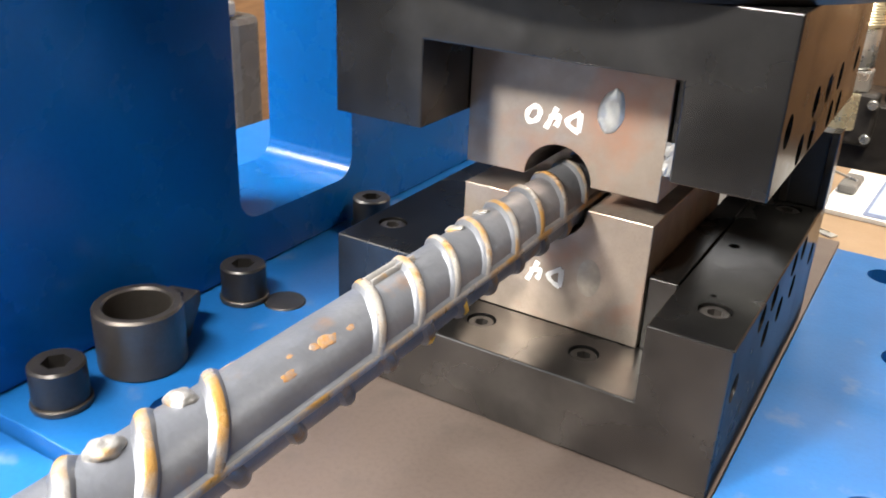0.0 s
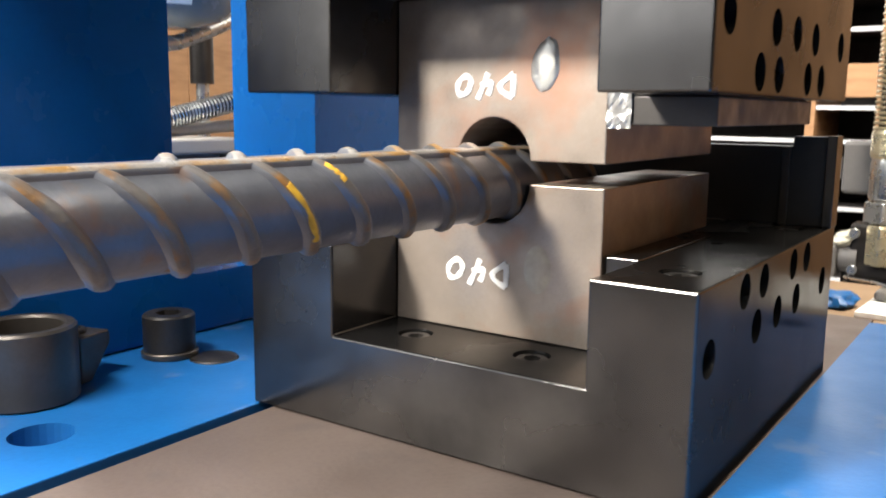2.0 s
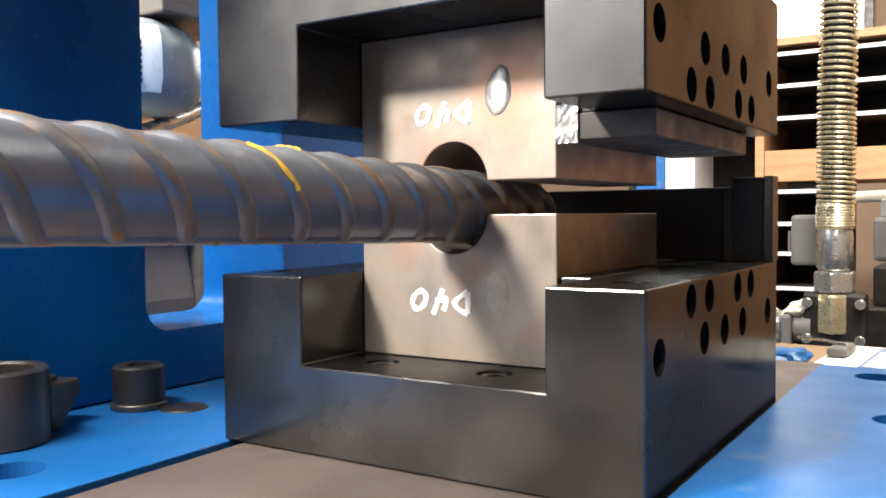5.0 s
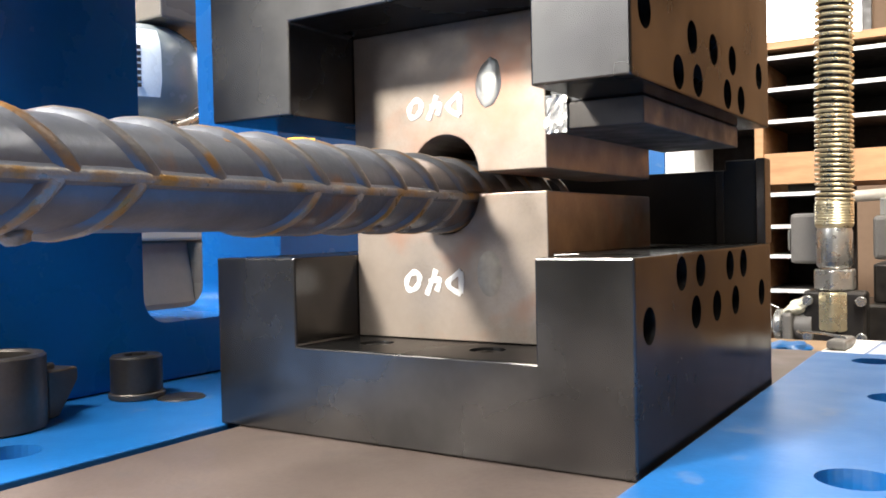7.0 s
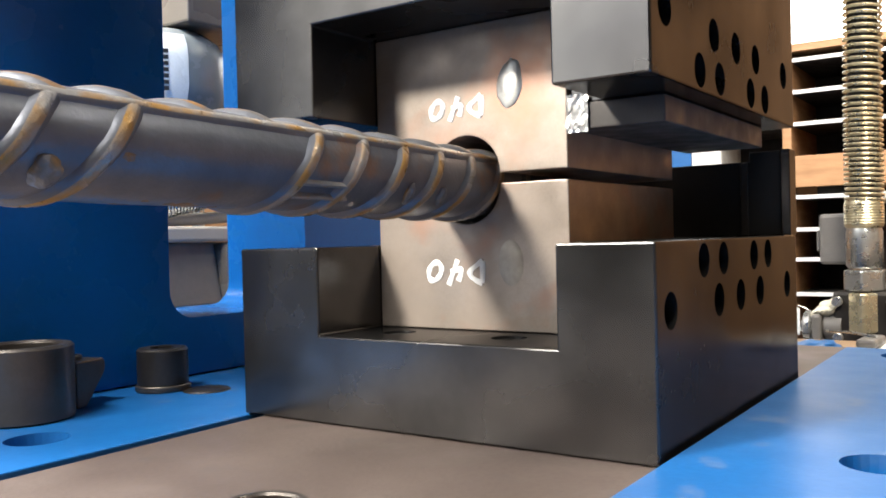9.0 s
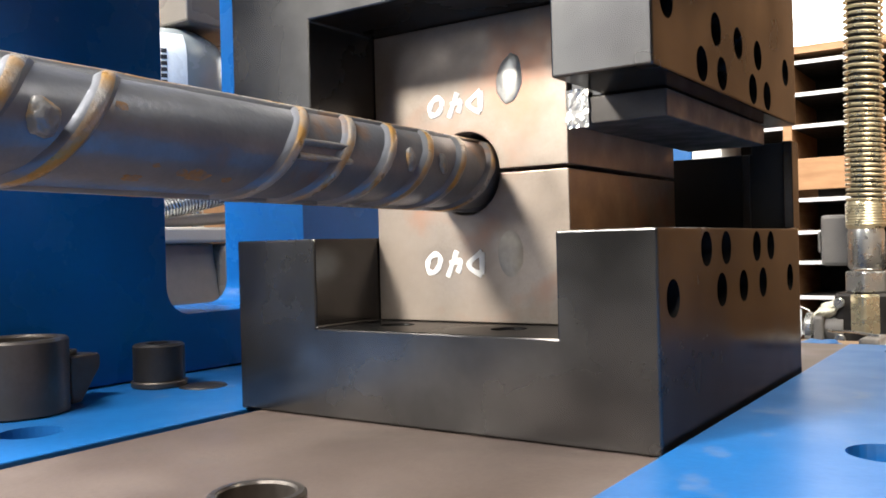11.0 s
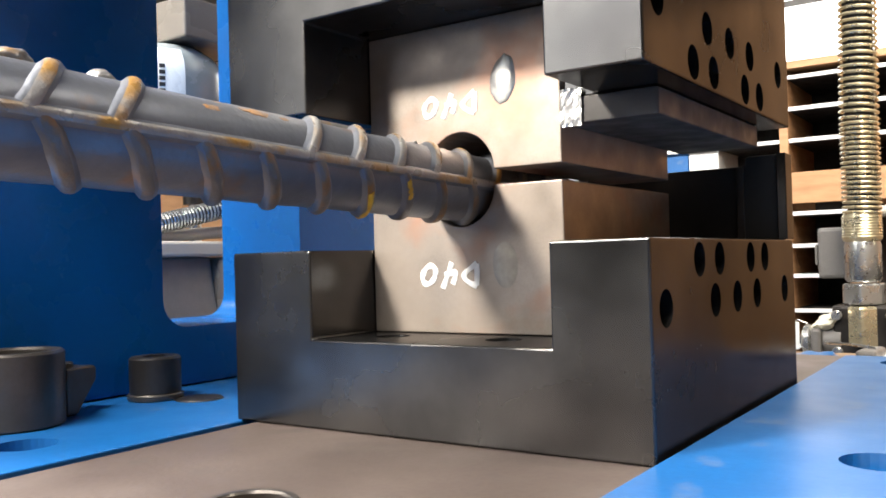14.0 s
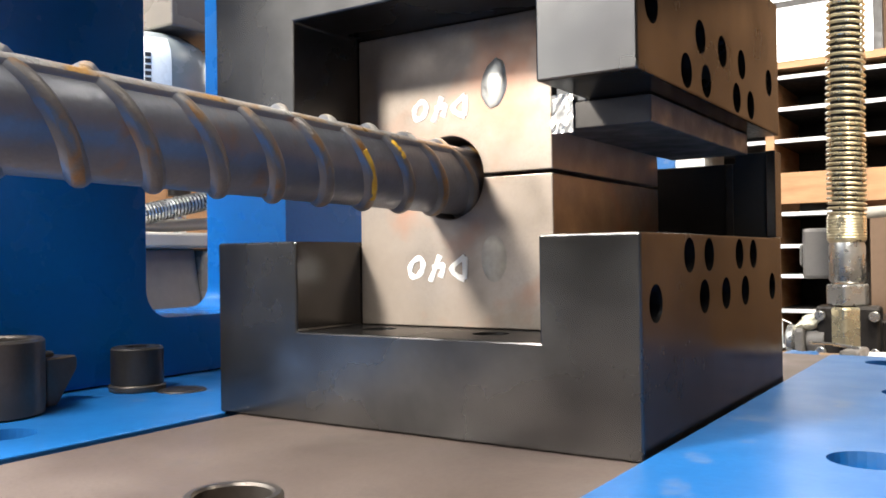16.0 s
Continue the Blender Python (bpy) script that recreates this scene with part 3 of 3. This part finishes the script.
# rolled mill marks between the ribs
for phi in (91, 109):
    part("mill_mark", ridge([(phi, 0.090 + 0.034 * i / 8) for i in range(9)], 0.0013, [RH * 0.85] * 9), LUMP, bar, "raised edge of a rolled mill mark", smooth=True)
for phi, s, sc, tall in ((98, 0.234, 1.0, 1.3), (92, 0.268, 1.25, 1.0), (104, 0.044, 0.62, 1.9), (104, 0.0155, 0.58, 1.9)):
    lump = bmesh.new()
    bmesh.ops.create_uvsphere(lump, u_segments=36, v_segments=26, radius=1)
    for v in lump.verts:
        v.co *= 1 + 0.22 * noise.noise(v.co * 1.5 + Vector((s * 90, 0, 0))) + 0.05 * noise.noise(v.co * 4.1)
    c = on_bar(phi, s, BR)
    bmesh.ops.transform(lump, matrix=Matrix.Translation(c) @ pose(0, 0, 0, 0, -phi, 0) @ Matrix.Diagonal((0.0048 * sc * tall, 0.0055 * sc, 0.0034 * sc, 1)), verts=lump.verts[:])
    part("mill_mark", lump, LUMP, bar, "raised lump of a rolled mill mark", smooth=True)
# rust that has broken through the scale
for k, (phi, s, wide, tall) in enumerate(((55, 0.171, 0.0062, 0.0026), (57, 0.1775, 0.0028, 0.0020), (45, 0.197, 0.0040, 0.0022), (52, 0.156, 0.0026, 0.0016), (63, 0.190, 0.0018, 0.0010),
                                          (-120, 0.150, 0.0030, 0.0016), (120, 0.205, 0.0030, 0.0016))):
    part("rust_patch", patch(phi, s, wide, tall, k * 3.7), RUST, bar, "orange rust patch", smooth=True)


# ---- behind the press: hose, manifold, shelves ----
def coil(points, radius, turns, wire):
    """A wire wound round a line of points."""
    pts = [Vector(p) for p in points]
    out = []
    steps = turns * 12
    for i in range(steps + 1):
        f = i / steps * (len(pts) - 1)
        k = min(int(f), len(pts) - 2)
        p = pts[k].lerp(pts[k + 1], f - k)
        d = (pts[k + 1] - pts[k]).normalized()
        s = d.cross(Vector((0.9, 0.1, 0.42))).normalized()
        u = s.cross(d)
        a = 2 * math.pi * i / 12
        out.append(p + radius * (math.cos(a) * s + math.sin(a) * u))
    return out


hose = thing("hydraulic_hose", "black hydraulic hose in a brassy coil guard with zinc-plated fittings", "hose", pose(0.170, 1.17, 0))
part("hose_line", tube([(0.002, 0, 0.12), (0.001, 0, 0.3), (0.004, 0, 0.5), (0.02, 0.01, 0.8), (0.1, 0.05, 1.3), (0.3, 0.2, 1.9)], 0.0225, 24), RUBBER, hose, smooth=True)
part("coil_guard", tube(coil([(0.001, 0, 0.147), (0.001, 0, 0.3), (0.004, 0, 0.5), (0.02, 0.01, 0.8)], 0.0275, 58, 0.002), 0.0028, 6), BRASS, hose, "brassy wire coil guard", smooth=True)
part("ferrule", lathe([(0, 0.105), (0.0265, 0.105), (0.029, 0.108)] + [(0.029 + 0.0012 * (k % 2), 0.110 + 0.0022 * k) for k in range(17)] + [(0.027, 0.150), (0, 0.150)], 40), BRASS, hose, "brassy grooved ferrule", smooth=True)
part("sleeve", lathe([(0, 0.040), (0.024, 0.040), (0.0275, 0.045), (0.0275, 0.098), (0.0255, 0.106), (0, 0.106)], 40), ZINC, hose, "bright zinc sleeve", smooth=True)
part("hex_nut", hexagon(0.034, 0.004, 0.038, 0.003), ZINC, hose, "bright zinc hexagon nut")
part("elbow_nut", hexagon(0.037, -0.062, 0.002, 0.004), BRASS, hose, "yellow zinc elbow fitting")
block = thing("hydraulic_manifold", "dark hydraulic manifold block with flange bolts", "manifold", pose(0.170, 1.19, 0))
part("block_body", box(-0.06, 0.11, -0.01, 0.16, -0.30, -0.02, 0.004), BLACK_OXIDE, block)
part("cover", box(0.052, 0.109, 0.02, 0.159, -0.0198, 0.045, 0.004), BLACK_OXIDE, block)
part("flange", box(-0.045, 0.05, -0.045, -0.011, -0.085, 0.004, 0.006), BLACK_OXIDE, block)
for x in (-0.037, 0.042):
    for z in (-0.07, -0.012):
        part("flange_bolt", lathe([(0, 0), (0.008, 0), (0.008, 0.009), (0.007, 0.010), (0, 0.010)], 20, pose(x, -0.046, z, 90)), ZINC, block, smooth=True)
valve = thing("directional_valve", "grey valve body with a round end cap on the manifold", "valve", pose(0.1, 1.16, -0.055))
part("valve_body", box(-0.006, 0.0095, -0.028, 0.028, -0.030, 0.022, 0.005), GREY, valve)
part("valve_neck", lathe([(0, 0), (0.020, 0), (0.022, 0.003), (0.022, 0.028), (0, 0.028)], 32, pose(0.0098, 0, 0, 0, 90, 0)), GREY, valve, smooth=True)
part("end_cap", lathe([(0, 0), (0.021, 0), (0.026, 0.004), (0.026, 0.012), (0.022, 0.015), (0.010, 0.015), (0.010, 0.019), (0, 0.019)], 36, pose(-0.0063, 0, 0, 0, -90, 0)), ZINC, valve, "bright round end cap", smooth=True)
part("tag", box(-0.040, -0.028, -0.002, 0.0, -0.015, 0.030, 0.0004), PAPER, valve, "white paper tag")
part("tag_wire", tube([(-0.034, -0.001, 0.0302), (-0.030, 0, 0.034), (-0.015, 0, 0.0275)], 0.001, 6), ZINC, valve)
wipe = thing("cleaning_rag", "crumpled cream cleaning rag thrown over the valve", "rag", pose(0.117, 1.160, -0.024, 0, -28, 0))
wb = bmesh.new()
bmesh.ops.create_uvsphere(wb, u_segments=36, v_segments=24, radius=1)
for v in wb.verts:
    v.co *= 1 + 0.30 * noise.noise(v.co * 2.1) + 0.14 * noise.noise(v.co * 5.3)
bmesh.ops.transform(wb, matrix=Matrix.Diagonal((0.028, 0.022, 0.012, 1)), verts=wb.verts[:])
part("cloth", wb, PALE_CLOTH, wipe, smooth=True)
tank = thing("oil_tank", "black hydraulic oil tank with a grey motor cover on top", "oil tank")
part("tank_body", box(0.285, 0.345, 1.205, 1.62, -0.3005, 0.045, 0.006), BLACK_OXIDE, tank)
part("motor_cover", box(0.205, 0.345, 1.36, 1.60, 0.0455, 0.125, 0.008), GREY, tank, "dark grey motor cover")
part("port_flange", box(0.258, 0.342, 1.200, 1.2048, -0.085, 0.004, 0.002), BLACK_OXIDE, tank)
part("return_pipe", tube([(0.16, 1.44, 0.162), (0.26, 1.43, 0.166), (0.34, 1.43, 0.168)], 0.011, 14), CREAM, tank, "pale return pipe", smooth=True)
for x in (0.22, 0.32):
    part("pipe_clamp", box(x - 0.008, x + 0.008, 1.41, 1.45, 0.1252, 0.157, 0.002), ZINC, tank)
copy_thing(hose, pose(0.300, 1.160, 0))
conn = thing("grey_connector", "grey plastic cable connector beside the hose", "connector", pose(0.118, 1.22, 0.085))
part("shell", box(-0.022, 0.03, -0.02, 0.03, -0.04, 0.045, 0.006), GREY, conn)
part("collar", box(-0.028, -0.0225, -0.012, 0.02, -0.018, 0.018, 0.003), GREY, conn)
stand = thing("pump_stand", "dark steel pump stand behind the press", "stand")
part("top", box(-0.6, 0.9, 0.98, 1.9, -0.36, -0.301, 0.004), GREY, stand)
part("base", box(-0.5, 0.8, 1.05, 1.8, -0.9, -0.3605, 0.004), BLUE, stand)
shelfboard = thing("side_board", "worn brown board lying level with the press bed", "board")
part("board", box(0.12, 1.0, 0.4655, 0.86, -0.065, -0.041, 0.002), CARD, shelfboard)
part("bracket", box(0.2, 0.9, 0.50, 0.75, -0.9, -0.0655, 0.002), GREY, shelfboard)
papers = thing("paper_pad", "white printed paper pad held by a steel clip", "paper pad", pose(0.315, 0.738, -0.0405, 0, 0, -3))
part("sheet", box(-0.092, 0.100, -0.092, 0.092, 0, 0.006, 0.0008), PAPER, papers)
part("print_field", box(-0.045, -0.014, -0.088, 0.080, 0.0064, 0.0068, 0), INK, papers, "grey-blue printed field")
part("print_panel", box(-0.041, -0.019, -0.076, 0.050, 0.0069, 0.0071, 0), PANEL, papers, "pale blue printed panel")
part("clip", box(-0.088, -0.066, -0.024, 0.036, 0.0066, 0.018, 0.004), GREY, papers, "steel spring clip")
part("clip_wire", tube([(-0.070, 0.0, 0.019), (-0.100, 0.015, 0.021), (-0.128, 0.030, 0.020), (-0.133, 0.034, 0.020)], 0.0016, 8), ZINC, papers, "bent wire handle", smooth=True)
rag = thing("blue_rag", "crumpled blue rag on the brown board", "rag", pose(0.186, 0.70, -0.0405))
rb = bmesh.new()
bmesh.ops.create_uvsphere(rb, u_segments=28, v_segments=16, radius=0.03)
for v in rb.verts:
    v.co *= 1 + 0.35 * noise.noise(v.co * 60)
    v.co.z = max(v.co.z * 0.35 + 0.007, 0)
part("cloth", rb, PLATE_BLUE, rag, smooth=True)
knife = thing("steel_scraper", "flat steel scraper lying on the brown board", "scraper", pose(0.222, 0.590, -0.0405, 0, 0, -28))
part("blade", box(-0.045, 0.03, -0.006, 0.006, 0, 0.002, 0.0006), ZINC, knife)

rack = thing("storage_rack", "warm brown wooden pigeonhole rack with pale shelf edges", "rack")
# shelf boards and backs near black for shade, front edges pale
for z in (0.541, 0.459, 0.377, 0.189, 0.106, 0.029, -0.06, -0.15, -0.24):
    part("shelf", box(-0.55, 0.018, 2.002, 2.30, z - 0.004, z + 0.004, 0), SHELF_SHADE, rack)
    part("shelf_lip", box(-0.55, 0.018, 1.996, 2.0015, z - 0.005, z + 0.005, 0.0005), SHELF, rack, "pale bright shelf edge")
part("back_panel", box(-0.6, 0.06, 2.301, 2.32, -0.9, 0.56, 0), SHELF_SHADE, rack)
for x in (-0.13, 0.030):
    part("upright", box(x - 0.011, x + 0.011, 1.99, 2.30, -0.9, 0.56, 0.001), WOOD, rack)
part("middle_board", box(-0.1185, 0.0185, 1.995, 2.02, 0.215, 0.295, 0.001), WOOD, rack)
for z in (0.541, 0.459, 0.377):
    part("shelf", box(0.0415, 0.3385, 2.002, 2.30, z - 0.004, z + 0.004, 0), SHELF_SHADE, rack)
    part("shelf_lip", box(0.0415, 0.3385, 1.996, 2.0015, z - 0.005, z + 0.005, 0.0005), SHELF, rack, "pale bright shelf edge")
part("back_panel", box(0.0605, 0.36, 2.301, 2.32, 0.215, 0.56, 0), SHELF_SHADE, rack)
part("base_board", box(0.0415, 0.3385, 1.995, 2.30, 0.215, 0.295, 0.001), WOOD, rack)
part("upright", box(0.339, 0.361, 2.003, 2.30, -0.9, 0.56, 0.001), WOOD, rack)
part("top_board", box(-0.6, 0.36, 1.98, 2.32, 0.5605, 0.58, 0.001), WOOD, rack)

for nm, x0, x1, mt, lb in (("cream_carton", -0.386, -0.305, PAPER, "cream carton standing in the pigeonhole rack"), ("blue_carton", -0.470, -0.388, PLATE_BLUE, "bright blue carton standing in the pigeonhole rack")):
    ct = thing(nm, lb, "carton")
    part("case", box(x0, x1, 2.010, 2.20, 0.1932, 0.368, 0.002), mt, ct)
    part("lid", box(x0 - 0.0008, x1 + 0.0008, 2.008, 2.202, 0.3682, 0.372, 0.001), mt, ct)

# ---- seen through the opening of the side frame ----
drum = thing("oil_drum", "glossy grey drum with a pale printed side", "drum", pose(-0.66, 0.455, 0))
part("shell", lathe([(0, 0.280), (0.045, 0.281), (0.075, 0.289), (0.093, 0.304), (0.10, 0.325), (0.10, 0.362), (0.097, 0.379), (0.088, 0.395), (0.072, 0.407), (0.05, 0.4125), (0, 0.4125)], 56), DRUM, drum, smooth=True)
# pale shell piece puts the drum's highlight into the colour; print goes on it
lab = bmesh.new()
cols = [[lab.verts.new((r * math.cos(radians(a)), r * math.sin(radians(a)), z)) for a in range(-118, -13, 8)] for r, z in ((0.092, 0.305), (0.0945, 0.304), (0.1012, 0.325), (0.1012, 0.362), (0.0982, 0.3795), (0.0890, 0.3960), (0.0860, 0.394))]
for a, c in zip(cols, cols[1:]):
    for k in range(len(a) - 1):
        lab.faces.new((a[k], a[k + 1], c[k + 1], c[k]))
part("pale_side", lab, SILVER, drum, "pale printed side of the drum, part of it highlight", smooth=True)
for k in range(7):
    part("print_bar", box(0.0, 0.0008, -0.004, 0.004, 0.315 + 0.0085 * k, 0.3205 + 0.0085 * k, 0), BORE, drum, "dark print", m=pose(0.1013 * math.cos(radians(-32)), 0.1013 * math.sin(radians(-32)), 0, 0, 0, -32))
bracket = thing("drum_bracket", "grey steel bracket arm carrying the drum", "bracket")
part("arm", box(-0.95, -0.56, 0.43, 0.60, 0.413, 0.47, 0.003), TAN, bracket)
part("post", box(-0.98, -0.955, 0.44, 0.56, -0.9, 0.70, 0.003), GREY, bracket)
hose2 = thing("coil_hose", "bent hydraulic hose in a steel coil guard", "hose")
line2 = [(-0.62, 0.30, 0.135), (-0.62, 0.40, 0.150), (-0.61, 0.47, 0.166), (-0.60, 0.55, 0.185), (-0.60, 0.68, 0.24)]
part("hose_line", tube(line2, 0.012, 14), RUBBER, hose2, smooth=True)
part("coil_guard", tube(coil(line2, 0.0135, 56, 0.002), 0.0017, 5), ZINC, hose2, "steel wire coil guard", smooth=True)
hose3 = thing("coil_hose", "grey hose curving below the drum", "hose")
part("hose_line", tube([(-0.66, 0.30, 0.262), (-0.66, 0.40, 0.250), (-0.66, 0.48, 0.262), (-0.66, 0.56, 0.292), (-0.66, 0.70, 0.36)], 0.011, 14), ZINC, hose3, smooth=True)
unit = thing("control_box", "cream enamelled control box with a dark slanted cover", "control box")
part("lid", box(-0.78, -0.58, 0.33, 0.515, 0.108, 0.130, 0.004), CREAM, unit)
part("cover", prism([(-0.74, -0.2), (-0.60, -0.2), (-0.585, 0.02), (-0.60, 0.1075), (-0.74, 0.1075)], 0.30, 0.500, 0.003), GREY, unit)
part("side", box(-0.78, -0.575, 0.5005, 0.56, -0.3, 0.1075, 0.012), TAN, unit)
part("pedestal", box(-0.80, -0.56, 0.29, 0.60, -0.9, -0.3005, 0.004), GREY, unit)
pipe = thing("grey_pipe", "pale pipe lying over the control box", "pipe")
part("pipe_line", tube([(-0.63, 0.30, 0.139), (-0.63, 0.45, 0.1395), (-0.62, 0.62, 0.150)], 0.009, 12), CREAM, pipe, smooth=True)
rack2 = thing("yellow_rack", "rack with yellow steel shelves against a brown wall", "rack")
for z in (0.30, 0.24, 0.18, 0.12):
    part("shelf", box(-1.75, -1.70, 0.85, 1.22, z - 0.008, z + 0.008, 0.001), YELLOW, rack2)
part("upright", box(-1.75, -1.70, 1.2205, 1.245, -0.9, 0.36, 0.001), WOOD, rack2)
part("back", box(-1.80, -1.7505, 0.7, 1.245, -0.9, 0.36, 0), SHELF_SHADE, rack2)
post = thing("cylinder_rod", "dark cylinder with a bright rod in front of the wall", "cylinder", pose(-0.95, 0.765, 0))
part("barrel", lathe([(0, 0.215), (0.022, 0.215), (0.022, 0.30), (0, 0.30)], 28), BLACK_OXIDE, post, smooth=True)
part("rod", lathe([(0, -0.9), (0.012, -0.9), (0.012, 0.2148), (0, 0.2148)], 24), ZINC, post, smooth=True)
# out of view; added as a warm surface for the holder's side to reflect
crate = thing("unseen_warm_crate", "large warm plywood crate out of view, added for its reflection", "crate")
part("crate_board", box(0.38, 1.9, 1.95, 2.0, -0.9, 0.75, 0.003), WOOD, crate)
for x in (0.385, 1.1, 1.78):
    part("batten", box(x, x + 0.08, 1.93, 1.9495, -0.9, 0.75, 0.003), WOOD, crate)

panel = thing("plywood_screen", "warm brown plywood screen behind the press", "screen")
for k in range(5):
    part("plank", box(-2.3, -2.26, 0.6 + 0.4 * k, 0.998 + 0.4 * k, -0.9, 0.9, 0.002), WOOD, panel)


# ---- motion ----
def motions():
    gap = ((0, 48), (0.15, 37), (0.3, 24), (0.45, 15), (0.6, 8), (0.9, 3), (1.2, 3), (1.3, 22), (1.4, 40), (1.5, 60), (1.6, 58), (1.8, 50), (2.0, 40), (2.2, 18), (2.4, 4), (2.5, 3),
           (2.8, 3), (2.9, 13), (3.0, 38), (3.1, 60), (3.3, 55), (3.5, 50), (3.7, 33), (3.9, 18), (4.1, 3), (4.5, 3), (4.7, 28), (4.9, 65), (5.1, 57),
           (5.3, 51), (5.6, 24), (5.9, 3), (6.25, 3), (6.4, 28), (6.6, 62), (6.8, 54), (7.1, 33), (7.3, 20), (7.5, 9), (7.7, 3), (7.95, 3), (8.1, 28), (8.3, 60),
           (8.5, 53), (8.7, 40), (8.9, 26), (9.1, 14), (9.2, 9), (9.4, 3), (9.7, 3), (9.85, 28), (10.05, 62), (10.3, 52), (10.6, 33), (10.9, 14), (11.15, 3),
           (11.35, 3), (11.5, 22), (11.7, 64), (11.9, 57), (12.1, 42), (12.3, 30), (12.6, 10), (12.85, 3), (13.0, 3), (13.1, 9), (13.3, 58), (13.5, 54),
           (13.7, 44), (13.9, 36), (14.2, 15), (14.5, 3), (14.7, 3), (14.9, 40), (15.1, 61), (15.3, 49), (15.6, 24), (15.9, 10), (16, 7))
    walk(ram, [(t, pose(0, 0, g / 3300)) for t, g in gap])
    # seconds, turn of the bar, how far it is drawn out, its height in the die, lift of its free end and sideways swing in degrees
    turn = ((0, 97, 0.068, 0, 0, 0), (1.5, 97, 0.068, 0, 0, 0), (1.6, 153, 0.068, 0, 0.2, 0), (2.5, 153, 0.068, 0, 0.3, 0), (3.1, 153, 0.068, 0, 0.5, 0),
            (3.2, 182, 0.068, 0, 0.4, 0.5), (4.5, 182, 0.068, 0, 0.1, 0.8), (4.8, 184, 0.068, 0.002, 1.0, 0.6), (5.0, 192, 0.068, 0.005, 1.4, 0.8),
            (5.1, 205, 0.068, 0.003, 1.8, 0), (5.2, 208, 0.068, 0.001, 1.5, 0), (5.6, 208, 0.068, 0, 1.4, 0), (6.45, 208, 0.068, 0, 1.4, 0), (6.65, 262, 0.036, 0.002, 1.6, 1),
            (7.0, 265, 0.036, 0, 0.1, 2.8), (8.2, 265, 0.036, 0, 0.0, 2.8), (8.3, 312, 0.036, 0.002, 1.2, 1.5), (8.9, 316, 0.036, 0, 0.9, 0.6), (9.85, 316, 0.036, 0, 0.9, 0.6),
            (10.05, 348, 0.037, 0.002, 1.0, 1), (10.6, 350, 0.038, 0, 0.5, 1.5), (11.6, 350, 0.038, 0, 0.3, 1.5), (11.8, 386, 0.022, 0.001, 0.4, 1.2), (12.0, 402, 0, 0.001, 0.7, 1),
            (12.5, 402, 0, 0, 0.65, 1.2), (13.2, 402, 0, 0, 0.5, 1.2), (13.45, 448, 0, 0.001, 1.3, 1), (14.0, 450, 0, 0, 1.4, 1), (14.85, 450, 0, 0, 1.3, 1),
            (15.0, 474, 0, 0.002, 1.4, 0), (15.2, 494, 0, 0.001, 0.9, 0.6), (16, 496, 0, 0, 0.7, 0.6))
    walk(bar, [(t, pose(CX, DIE_Y0, SPLIT + dz) @ pose(0, 0, 0, -lift, 0, swing) @ pose(0, -out, 0, 0, -a, 0)) for t, a, out, dz, lift, swing in turn])


motions()
